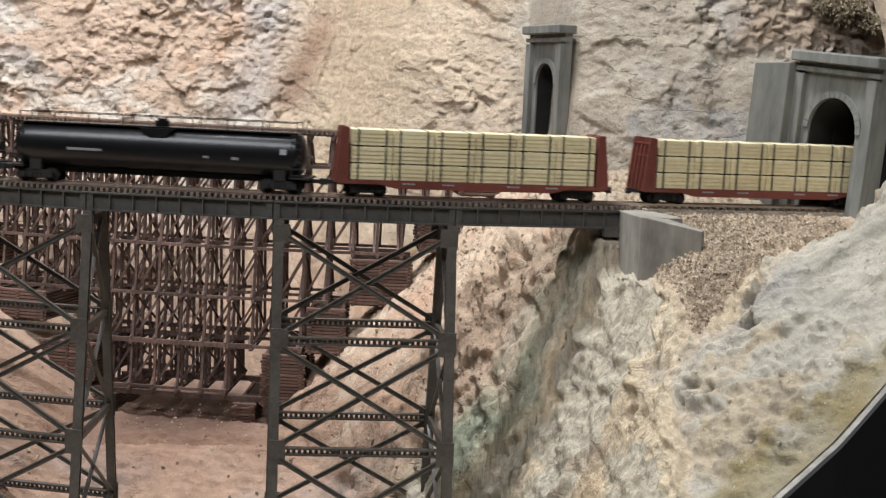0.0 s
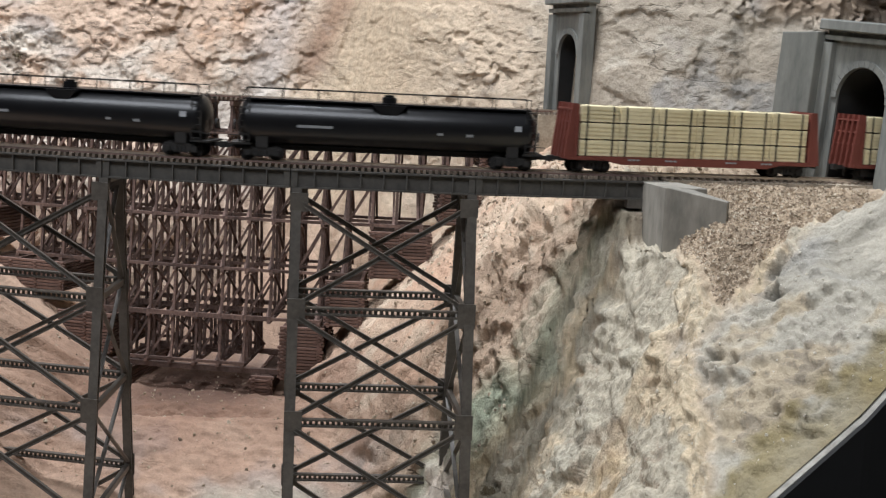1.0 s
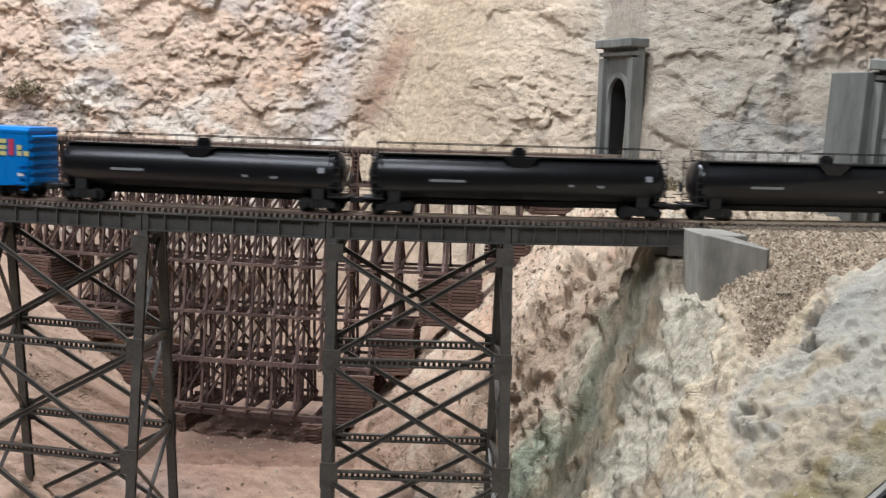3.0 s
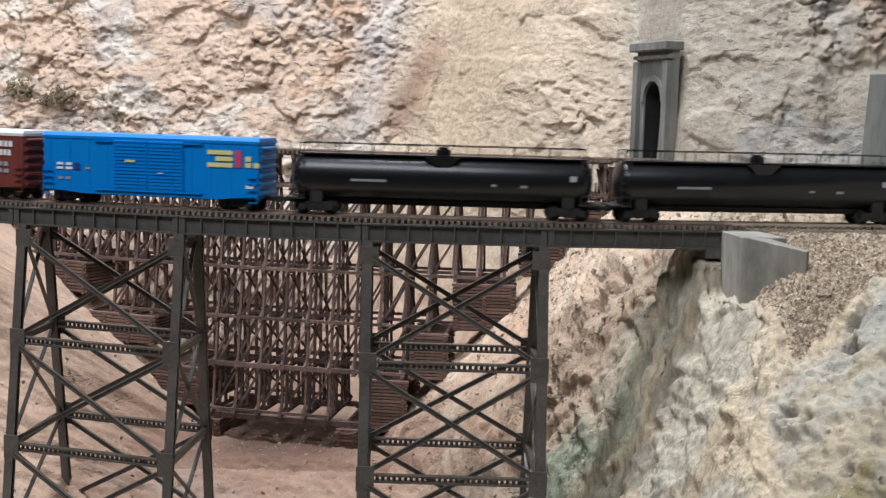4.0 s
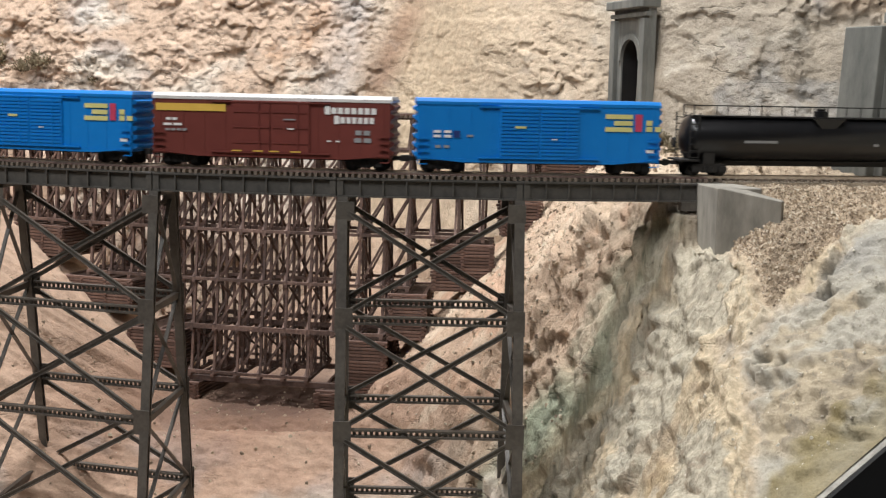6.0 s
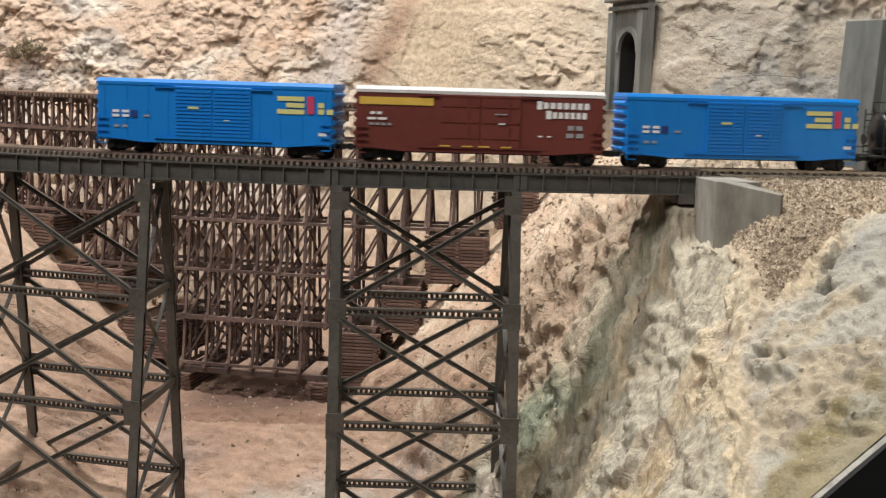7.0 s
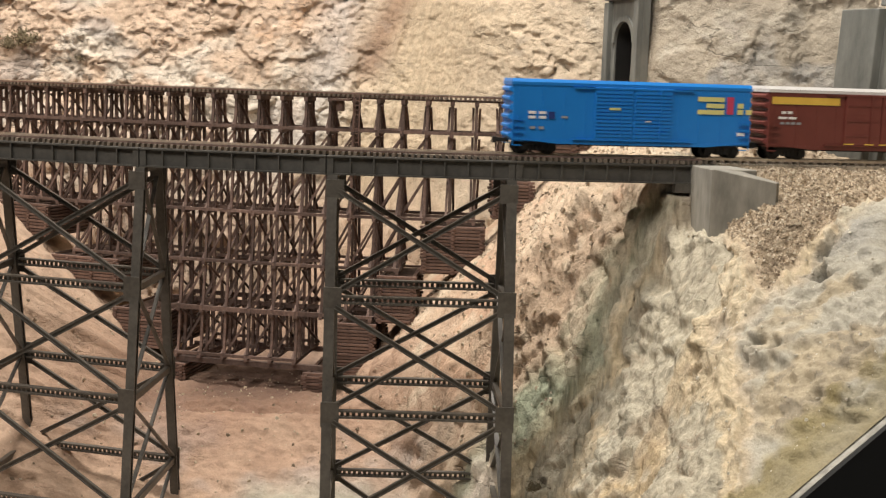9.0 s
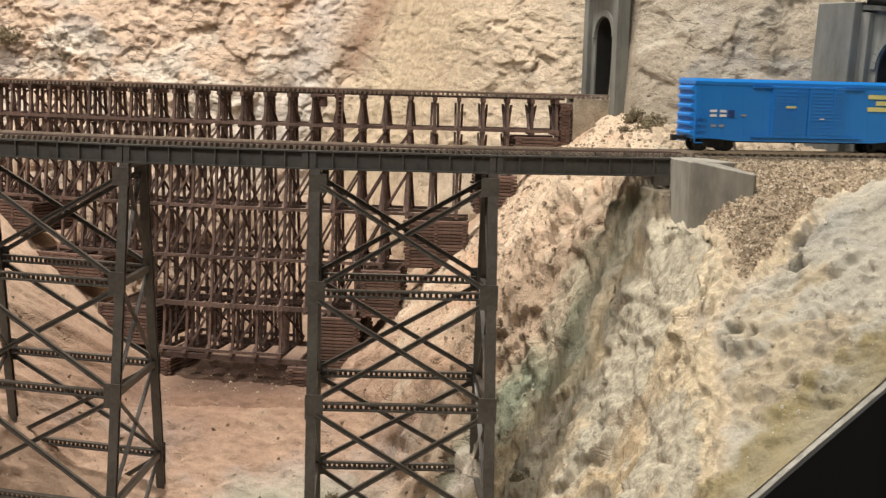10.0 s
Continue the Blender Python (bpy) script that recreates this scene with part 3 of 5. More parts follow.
    C = blend(C, (0.415, 0.36, 0.28), right * 0.9)
    C = blend(C, (0.31, 0.31, 0.30), smooth01((n2 + n3 * 0.5 - 0.02) * 6) * smooth01((X - 0.24) / 0.1) * 0.6)
    C = blend(C, (0.55, 0.50, 0.41), smooth01((n3 - n2 * 0.4 - 0.05) * 7) * right * 0.5)
    C = blend(C, (0.30, 0.26, 0.22), smooth01((n3 * 0.6 + n4 * 0.7 - 0.14) * 8) * 0.42 * calm)
    C = blend(C, (0.42, 0.30, 0.20), smooth01((X - 0.42 + n1 * 0.1) / 0.04) * smooth01((Z - 0.12) / 0.03) * 0.6)
    C = blend(C, (0.64, 0.47, 0.34), smooth01((-0.04 - Z + n2 * 0.1) / 0.1) * smooth01((0.15 - X) / 0.1) * 0.8)
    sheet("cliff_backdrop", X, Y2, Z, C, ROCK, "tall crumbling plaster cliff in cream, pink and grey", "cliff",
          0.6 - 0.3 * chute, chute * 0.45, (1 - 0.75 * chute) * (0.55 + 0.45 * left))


def tunnel_bank():
    """Rock that buries the lower tunnel beside its mouth."""
    X, Z = np.meshgrid(steps((0.500, 0.62, 0.0025), (0.62, 0.9, 0.02)), steps((-0.05, 0.24, 0.0025)))
    Y = track_y(X) - 0.066 + 0.25 * Z + np.clip(Z - 0.10, 0, 1) * 0.5
    rough = fbm(X * 30, Z * 34, 131, 5, 0.6)
    Y = Y - rough * 0.014 * smooth01((X - 0.498) / 0.02) - facets(X * 60, Z * 70, 132) * 0.005
    n = fbm(X * 20, Z * 24, 133, 4)
    C = np.zeros(X.shape + (3,)) + np.array((0.46, 0.36, 0.25))
    C = blend(C, (0.30, 0.25, 0.19), smooth01((n - 0.02) * 7) * 0.7)
    C = blend(C, (0.60, 0.52, 0.40), smooth01((rough - 0.06) * 8) * 0.6)
    sheet("tunnel_bank", X, Y, Z, C, ROCK, "brown rock bank beside the tunnel mouth", "rock bank")


def loft(rows):
    """One closed tube through rows of equally many points."""
    g = Geo()
    n = len(rows[0])
    for r in rows:
        g.v += [tuple(p) for p in r]
    for i in range(len(rows) - 1):
        for j in range(n):
            k = (j + 1) % n
            g.f.append((i * n + j, (i + 1) * n + j, (i + 1) * n + k, i * n + k))
    g.f += [tuple(range(n)), tuple((len(rows) - 1) * n + j for j in reversed(range(n)))]
    return g


def fascia():
    """The black board that closes the layout towards the aisle, cut to the profile of the rock."""
    xs = np.linspace(-1.4, 1.2, 521)
    yf = front_edge(xs)
    zt = ground_height(xs, yf)
    wob = fbm(xs * 18, xs * 0 + 3.0, 91, 4) * 0.006
    g = loft([[(x, y - 0.009, -1.1), (x, y - 0.005, -1.1), (x, y - 0.005, z - 0.0022), (x, y - 0.009, z - 0.0022)] for x, y, z in zip(xs, yf, zt)])
    e = loft([[(x, y - 0.0048, z - 0.03), (x, y + 0.001, z - 0.03), (x, y + 0.001, z - 0.001 + d * 0.3), (x, y - 0.0048 - abs(d) * 0.4, z - 0.002 + d * 0.6)] for x, y, z, d in zip(xs, yf, zt, wob)])
    thing("fascia", g, FASCIA, "black fascia board along the layout's cut edge", "fascia", kind="structure")
    thing("plaster_edge", e, PLASTER, "ragged grey plaster rim behind the fascia", "trim", kind="structure")


def hall():
    g = Geo().box(0, 0, -1.11, 9, 9, 0.02)
    thing("floor", g, HALL, "dull grey floor of the exhibition hall", "floor", kind="structure")
    g = Geo().box(0, 0, 1.96, 9, 9, 0.02)
    thing("ceiling", g, HALL, "plain dim ceiling of the exhibition hall", "ceiling", kind="structure")
    for n, (x, y, sx, sy) in enumerate(((0, 4.55, 9, 0.1), (0, -4.55, 9, 0.1), (4.55, 0, 0.1, 9), (-4.55, 0, 0.1, 9))):
        thing("wall_" + ("north", "south", "east", "west")[n], Geo().box(x, y, 0.42, sx, sy, 3.06), HALL, "plain dim wall of the exhibition hall", "wall", kind="structure")


ground()
cliff()
tunnel_bank()
fascia()
hall()

# ---- plate girder viaduct ----
JOINTS = [-1.76, -1.62, -1.48, -1.34, -1.20, -1.06, -0.92, -0.78, -0.64, -0.50, -0.366, -0.221, -0.080, 0.057, 0.193]
TOWERS = [(-1.48, -1.34), (-1.20, -1.06), (-0.92, -0.78), (-0.64, -0.50), (-0.366, -0.221), (-0.080, 0.057)]
HALF = 0.0215
GZ0, GZ1 = -0.0180, -0.0062


def chord(s0, s1):
    """Pose at the middle of the chord between two stations of the track, and its length."""
    a, b = tp(s0, 0, 0), tp(s1, 0, 0)
    d = b - a
    c = (a + b) / 2
    return pose(c.x, c.y, 0, 0, 0, math.degrees(math.atan2(d.y, d.x))), d.length


def girder_span(s0, s1):
    m, L = chord(s0, s1)
    ob = thing("girder_span", label="grey riveted steel plate girder span of the viaduct", category="bridge girder", group="viaduct spans", m=m)
    whole = L - 0.0002
    zc, h = (GZ0 + GZ1) / 2, GZ1 - GZ0
    for side in (-1, 1):
        y = side * HALF
        L = whole - side * (0.0029 if s1 > -0.45 else 0.0)
        part("web", Geo().box(0, y, zc, L, 0.0012, h), STEEL_DARK, ob)
        part("flange", Geo().box(0, y, GZ1 + 0.0006, L, 0.0065, 0.0012), STEEL_DARK, ob)
        part("flange", Geo().box(0, y, GZ0 - 0.0006, L, 0.0065, 0.0012), STEEL_DARK, ob)
        n = 8
        stiff = Geo().box(0, 0, 0, 0.0011, 0.0024, h - 0.0002).mesh("stiffener", STEEL_DARK)
        wide = Geo().box(0, 0, 0, 0.0046, 0.0014, h - 0.0002).mesh("end_plate", STEEL_DARK)
        for i in range(n + 1):
            st = part("stiffener" if 0 < i < n else "end_plate", stiff if 0 < i < n else wide, None, ob)
            x = -L / 2 + i * L / n
            st.location = (min(max(x, -L / 2 + 0.0026), L / 2 - 0.0026), y + side * 0.0018, zc)
    for i in range(5):
        x0 = -L / 2 + 0.01 + i * (L - 0.02) / 4
        part("cross_frame", Geo().box(x0, 0, zc, 0.002, 2 * HALF - 0.003, 0.009), STEEL_DARK, ob)
    return ob


for s0, s1 in zip(JOINTS[:-1], JOINTS[1:]):
    girder_span(s0, s1)

LEVELS = [-0.0192, -0.110, -0.193, -0.276, -0.375]
BATTER = 1 / 6


def half_width(z):
    return HALF + 0.001 + (-0.0192 - z) * BATTER


def laced_strut(L, h=0.0062, w=0.0052):
    """A strut along x: two flange angles and a web pierced by a row of holes."""
    g = Geo()
    for z in (-1, 1):
        g.box(0, 0, z * (h / 2 - 0.0007), L, w, 0.0014)
    n = max(6, int(L / 0.0042))
    p = L / n
    for i in range(n):
        g.box(-L / 2 + (i + 0.5) * p, 0, 0, p * 0.58, 0.0012, h - 0.0029)
    return g


def tower(s0, s1, skew=0.06):
    m, L = chord(s0, s1)
    ob = thing("viaduct_tower", label="grey steel viaduct tower with battered legs and crossed bracing", category="bridge tower", group="viaduct towers", m=m)
    lx = L / 2 - 0.002
    zb = LEVELS[-1]
    for sx in (-1, 1):
        for sy in (-1, 1):
            a, b = Vector((sx * lx, sy * half_width(LEVELS[0]), LEVELS[0])), Vector((sx * lx, sy * half_width(zb), zb))
            off = Vector((0, 0.0026, 0))
            g = Geo()
            for k in (-1, 1):
                g.beam(a + off * k, b + off * k, 0.0074, 0.0013, (0, 1, 0))
            g.beam(a, b, 0.0013, 0.0046, (0, 1, 0))
            for z in LEVELS[:-1]:
                zz = z - 0.010 if z == LEVELS[0] else z
                yy = sy * (half_width(zz) + 0.0037)
                g.box(sx * (lx - 0.0022), yy, zz, 0.0135, 0.0012, 0.019 if z != LEVELS[0] else 0.014)
            part("leg", g, STEEL, ob)
    part("cap", Geo().box(-lx, 0, -0.0212, 0.0086, 2 * HALF - 0.004, 0.0036), STEEL, ob)
    part("cap", Geo().box(lx, 0, -0.0212, 0.0086, 2 * HALF - 0.004, 0.0036), STEEL, ob)
    for i, z in enumerate(LEVELS[1:-1]):
        for sy in (-1, 1):
            st = part("strut", laced_strut(2 * lx - 0.010), STEEL, ob)
            st.location = (0, sy * half_width(z), z)
        for sx in (-1, 1):
            part("side_strut", Geo().beam((sx * lx, -half_width(z) + 0.004, z), (sx * lx, half_width(z) - 0.004, z), 0.004, 0.005), STEEL, ob)
    for z0, z1 in zip(LEVELS[:-1], LEVELS[1:]):
        a0 = -0.030 if z0 == LEVELS[0] else z0 - 0.005
        a1 = z1 + 0.005
        for sy in (-1, 1):
            for k, sx in enumerate((-1, 1)):
                off = sy * (0.0012 + 0.0018 * k)
                p = Vector((-sx * (lx - 0.004), sy * half_width(a0) + off, a0))
                q = Vector((sx * (lx - 0.004), sy * half_width(a1) + off, a1))
                d = (q - p).cross(Vector((0, 1, 0))).normalized()
                g = Geo()
                for e in (-1, 1):
                    g.beam(p + d * 0.0014 * e, q + d * 0.0014 * e, 0.0030, 0.0009, d)
                g.beam(p, q, 0.0009, 0.0020, d)
                part("brace", g, STEEL, ob)
        for sx in (-1, 1):
            for k, sy in enumerate((-1, 1)):
                x = sx * lx + (0.0006 if k else -0.0010)
                part("side_brace", Geo().beam((x, -sy * (half_width(a0) - 0.004), a0), (x, sy * (half_width(a1) - 0.004), a1), 0.0014, 0.0034, (1, 0, 0)), STEEL, ob)
    for child in ob.children:
        for v in child.data.vertices:
            v.co.x -= skew * (v.co.y + child.location.y)
    part("footing", Geo().box(0, 0, zb - 0.03, 2 * lx + 0.03, 2 * half_width(zb) + 0.03, 0.06), CONCRETE, ob)
    return ob


for s0, s1 in TOWERS:
    tower(s0, s1, 0.05 if s1 > 0 else 0.22)


def curve_strip(fn, s0, s1, o, w, z0, z1, step=0.012):
    g = Geo()
    n = max(1, int((s1 - s0) / step))
    rows = []
    for i in range(n + 1):
        s = s0 + (s1 - s0) * i / n
        rows.append([fn(s, o + w / 2, z0), fn(s, o - w / 2, z0), fn(s, o - w / 2, z1), fn(s, o + w / 2, z1)])
    for r in rows:
        g.v += [tuple(p) for p in r]
    for i in range(n):
        a, b = 4 * i, 4 * i + 4
        for j in range(4):
            jj = (j + 1) % 4
            g.f.append((a + j, b + j, b + jj, a + jj))
    g.f.append((0, 1, 2, 3))
    g.f.append((4 * n + 3, 4 * n + 2, 4 * n + 1, 4 * n))
    return g


bridge_track = thing("bridge_track", label="worn rails on closely spaced timber bridge ties", category="railway track")
for o in (-0.00825, 0.00825):
    part("rail", curve_strip(tp, -1.76, 2.2, o, 0.0011, -0.0021, 0.0), RAIL, bridge_track)
for o in (-0.0042, 0.0042):
    part("guard_rail", curve_strip(tp, -1.76, 0.22, o, 0.0009, -0.0021, -0.0002), RAIL, bridge_track)
for o in (-0.0150, 0.0150):
    part("guard_timber", curve_strip(tp, -1.76, 0.20, o, 0.0020, -0.0020, -0.0006), WOOD, bridge_track)
tie_mesh = Geo().box(0, 0, 0, 0.0023, 0.0375, 0.0026).mesh("tie", TIE)
far = Geo()
n_tie = int((0.2 + 1.76) / 0.0046)
for i in range(n_tie):
    s = 0.198 - i * 0.0046
    x, y, a = track(s)
    m = pose(x, y, -0.0034, 0, 0, math.degrees(a) + random.uniform(-1, 1))
    if i < 150:
        t = part("tie", tie_mesh, None, bridge_track)
        t.matrix_basis = m @ pose(0, random.uniform(-0.0004, 0.0004), 0)
    else:
        far.box(0, 0, 0, 0.0027, 0.0375, 0.0026, m)
tagged(part("far_ties", far, TIE, bridge_track), kind="stuff")

# track on the ballast and in the tunnel
part("ballast", curve_strip(tp, 0.212, 2.2, 0, 0.046, -0.014, -0.0036), GRAVEL, bridge_track, "dusty grey-brown ballast under the rails")
for i in range(60):
    s = 0.204 + i * 0.0068
    x, y, a = track(s)
    t = part("tie", tie_mesh, None, bridge_track)
    t.matrix_basis = pose(x, y, -0.0032, 0, 0, math.degrees(a)) @ Matrix.Diagonal((1, 0.8, 1, 1))


def abutment():
    ob = thing("abutment", label="pale grey concrete abutment with a stepped wing wall", category="abutment")
    x, y, a = track(0.209)
    ob.matrix_world = pose(x, y, 0, 0, 0, math.degrees(a))
    part("seat", Geo().hull8([(-0.0235, -0.076, -0.12), (0.010, -0.076, -0.12), (0.010, 0.050, -0.12), (-0.0145, 0.050, -0.12),
                              (-0.0235, -0.076, -0.0040), (0.010, -0.076, -0.0040), (0.010, 0.050, -0.0060), (-0.0145, 0.050, -0.0060)]), CONCRETE, ob, bevel=0.0006)
    part("bearing_shoe", Geo().box(-0.0255, -0.0215, -0.0225, 0.013, 0.007, 0.0066), STEEL, ob)
    part("bearing_shoe", Geo().box(-0.0255, 0.0215, -0.0225, 0.013, 0.007, 0.0066), STEEL, ob)
    # wing wall: runs out from the seat, its top falling away
    part("wing_wall", Geo().hull8([(-0.0232, -0.0765, -0.12), (0.012, -0.1065, -0.12), (0.016, -0.1015, -0.12), (-0.006, -0.0685, -0.12),
                                   (-0.0232, -0.0765, -0.0036), (0.012, -0.1065, -0.0105), (0.016, -0.1015, -0.0105), (-0.006, -0.0685, -0.0036)]), CONCRETE, ob, bevel=0.0005)


abutment()


def portal(m, wide, name_label, inner=0.0275, high=0.131, crown=0.092, deep=0.014):
    """A concrete tunnel mouth: a face with an arched opening, cornice, pilasters and a lining. Local x runs into the tunnel, y across."""
    ob = thing("tunnel_portal", label=name_label, category="tunnel portal", m=m)
    r = inner
    spring = crown - r
    x0, x1, zb = 0.0, deep, -0.03
    ring_pts = [(r * math.cos(math.pi * k / 24), spring + r * math.sin(math.pi * k / 24)) for k in range(25)]
    inner_line = [(r, zb)] + ring_pts + [(-r, zb)]
    outer_line = [(wide / 2, zb)] + [(wide / 2, spring)] + [(q[0] / r * wide / 2 if abs(q[0]) > 1e-9 else 0.0, high) for q in ring_pts[1:-1]] + [(-wide / 2, spring), (-wide / 2, zb)]
    outer_line[2], outer_line[-3] = (wide / 2, high), (-wide / 2, high)
    g = Geo()
    n = len(inner_line)
    for x in (x0, x1):
        g.v += [(x, *q) for q in inner_line] + [(x, *q) for q in outer_line]
    for i in range(n - 1):
        g.f += [(i, i + 1, n + i + 1, n + i), (2 * n + i, 3 * n + i, 3 * n + i + 1, 2 * n + i + 1)]
        g.f += [(i, 2 * n + i, 2 * n + i + 1, i + 1), (n + i, n + i + 1, 3 * n + i + 1, 3 * n + i)]
    part("face", g, CONCRETE_DARK, ob)
    # added black sleeve: puts the opening's shade into its colour
    g = Geo()
    ins, out = [(q[0] * 0.955, q[1] - 0.0012) for q in inner_line], [(q[0] * 0.985, q[1] - 0.0004) for q in inner_line]
    for x in (0.0015, deep + 0.032):
        g.v += [(x, *q) for q in ins] + [(x, *q) for q in out]
    for i in range(n - 1):
        g.f += [(i, i + 1, n + i + 1, n + i), (2 * n + i, 3 * n + i, 3 * n + i + 1, 2 * n + i + 1)]
        g.f += [(i, 2 * n + i, 2 * n + i + 1, i + 1), (n + i, n + i + 1, 3 * n + i + 1, 3 * n + i)]
    part("barrel", g, TUNNEL_BLACK, ob, "added black sleeve that darkens the tunnel mouth")
    part("cornice", Geo().box(deep / 2 - 0.003, 0, high + 0.0045, deep + 0.012, wide + 0.006, 0.009), CONCRETE_DARK, ob, bevel=0.001)
    part("moulding", Geo().box(-0.001, 0, high - 0.006, 0.006, wide + 0.003, 0.004), CONCRETE_DARK, ob)
    for sgn in (-1, 1):
        part("pilaster", Geo().box(-0.002, sgn * (wide / 2 - 0.006), (high - 0.010 + zb) / 2, 0.006, 0.011, high - 0.010 - zb), CONCRETE_DARK, ob, bevel=0.0006)
        part("panel_rib", Geo().box(-0.0012, sgn * (r + 0.010), (high - 0.03) / 2 + 0.02, 0.003, 0.0025, high - 0.045), CONCRETE_DARK, ob)
    # arch ring
    for k in range(16):
        a0, a1 = math.pi * k / 16, math.pi * (k + 0.94) / 16
        p = lambda rr, an, x: (x, rr * math.cos(an), spring + rr * math.sin(an))
        part("voussoir", Geo().hull8([p(r + 0.0005, a0, -0.0016), p(r + 0.0005, a1, -0.0016), p(r + 0.0005, a1, 0.004), p(r + 0.0005, a0, 0.004),
                    p(r + 0.006, a0, -0.0016), p(r + 0.006, a1, -0.0016), p(r + 0.006, a1, 0.004), p(r + 0.006, a0, 0.004)]), CONCRETE_DARK, ob)
    return ob


x, y, a = track(0.384)
main_portal = portal(pose(x, y + 0.004, 0.0, 4.0, 0, 21.0), 0.096, "grey concrete tunnel portal streaked with soot", 0.0275, 0.120, 0.092)
part("wing_wall", Geo().hull8([(-0.012, 0.0475, -0.03), (-0.026, 0.076, -0.03), (-0.018, 0.080, -0.03), (0.000, 0.0475, -0.03),
                               (-0.012, 0.0475, 0.118), (-0.026, 0.076, 0.115), (-0.018, 0.080, 0.115), (0.000, 0.0475, 0.118)]), CONCRETE_DARK, main_portal, "darker grey concrete wing wall", bevel=0.0006)
x2, y2 = trestle_pt(0.116, 0, 0).xy
upper_portal = portal(pose(x2, y2, TZ, 0, 0, 16.0), 0.082, "tall weathered concrete portal at the trestle's end", 0.0205, 0.110, 0.080, 0.008)


def tunnel(fn, s0, s1, zf, name):
    ob = thing(name, label="unseen black tunnel lining behind its portal", category="tunnel", kind="structure")
    # assumed walls, roof and floor, black to keep the tunnel dark
    for o in (-0.034, 0.034):
        part("lining_wall", curve_strip(fn, s0, s1, o, 0.006, zf - 0.02, zf + 0.1, 0.05), TUNNEL_BLACK, ob)
    part("lining_roof", curve_strip(fn, s0, s1, 0, 0.074, zf + 0.1, zf + 0.106, 0.05), TUNNEL_BLACK, ob)
    part("tunnel_floor", curve_strip(fn, s0, s1, 0, 0.062, zf - 0.030, zf - 0.0145, 0.05), TUNNEL_BLACK, ob)


tunnel(tp, 0.408, 2.2, 0.0, "tunnel_lower")
tunnel(trestle_pt, 0.142, 0.5, TZ, "tunnel_upper")

# ---- timber trestle ----
trestle = thing("timber_trestle", label="tall dark-stained timber trestle of many crossed bents", category="trestle")
STORY = [0.0260, -0.004, -0.043, -0.089, -0.140, -0.1885, -0.235]
# the length from which on each storey stands on the ground or on a crib
FOOT = [(-9.0, -0.089), (-0.455, -0.140), (-0.365, -0.1885), (-0.322, -0.235), (-0.174, -0.1885), (-0.121, -0.140), (-0.083, -0.089), (-0.012, -0.043), (0.036, -0.004)]
PITCH = 0.0242


def trestle_half(z):
    return 0.0135 + (0.026 - z) * 0.115


def bent(s):
    p = trestle_pt(s, 0, 0)
    base = [z for a, z in FOOT if a <= s][-1]
    levels = [z for z in STORY if z >= base - 0.001]
    ob = new("bent", Geo().box(0, 0, 0.0282, 0.0040, 0.034, 0.0044).mesh("cap", WOOD))
    ob.parent = trestle
    ob.matrix_basis = pose(p.x, p.y, 0, 0, 0, math.degrees(s / TR))
    zb = levels[-1]
    for k in (-1, -0.30, 0.30, 1):
        a, b = (0, k * trestle_half(0.026), 0.026), (0, k * trestle_half(zb), zb)
        part("post", Geo().beam(a, b, 0.0026, 0.0030, (0, 1, 0)), WOOD, ob)
    for j, z in enumerate(levels[1:]):
        w = trestle_half(z)
        part("sill", Geo().box(0.0, 0, z, 0.0036, 2 * w + 0.012, 0.0030), WOOD, ob)
    for z0, z1 in zip(levels[:-1], levels[1:]):
        for sx in (-1, 1):
            part("sway_brace", Geo().beam((sx * 0.0032, -sx * trestle_half(z0), z0 - 0.002), (sx * 0.0032, sx * trestle_half(z1), z1 + 0.003), 0.0011, 0.0024, (1, 0, 0)), WOOD, ob)
    if base < -0.2:
        for k in (-0.65, 0.65):
            part("post", Geo().beam((0, k * trestle_half(-0.1885), -0.1885), (0, k * trestle_half(zb), zb), 0.0029, 0.0031, (0, 1, 0)), WOOD, ob)
    return ob, levels


bents = []
s = 0.0680
while s > -0.95:
    bents.append((s, *bent(s)))
    s -= PITCH
# longitudinal girts and diagonal braces from bent to bent
for (sa, oa, la), (sb, obj, lb) in zip(bents[:-1], bents[1:]):
    for i, z in enumerate(STORY[1:], 1):
        if z >= max(la[-1], lb[-1]) - 0.004:
            thick = 0.0048 if i == 5 and min(la[-1], lb[-1]) < -0.2 else 0.0030
            for side in (-1, 0, 1):
                o = side * (trestle_half(z) + 0.004)
                part("girt", Geo().beam(trestle_pt(sa + 0.002, o, z + 0.003), trestle_pt(sb - 0.002, o, z + 0.003), 0.0022, thick), WOOD, trestle)
            if sb < -0.1 and i > 1:
                for o in (trestle_half((z + STORY[i - 1]) / 2) - 0.004, -trestle_half((z + STORY[i - 1]) / 2) * 0.5):
                    part("long_brace", Geo().beam(trestle_pt(sb, o, z + 0.003), trestle_pt(sa, o, STORY[i - 1] - 0.002), 0.0014, 0.0023), WOOD, trestle)
# two long sills carry the lowest storey from crib to crib
for o in (-0.043, 0.043):
    part("long_sill", curve_strip(trestle_pt, -0.332, -0.163, o, 0.005, -0.2420, -0.2368), WOOD, trestle)
for o in (-0.0085, 0.0085):
    part("stringer", curve_strip(trestle_pt, -1.0, 0.076, o, 0.0075, 0.0300, 0.0318 + 0.0002), WOOD, trestle)
trestle_track = thing("trestle_track", label="rusty rails on timber ties over the trestle", category="railway track")
for o in (-0.00825, 0.00825):
    part("rail", curve_strip(trestle_pt, -1.0, 0.5, o, 0.0011, TZ, TZ + 0.002), RAIL, trestle_track)
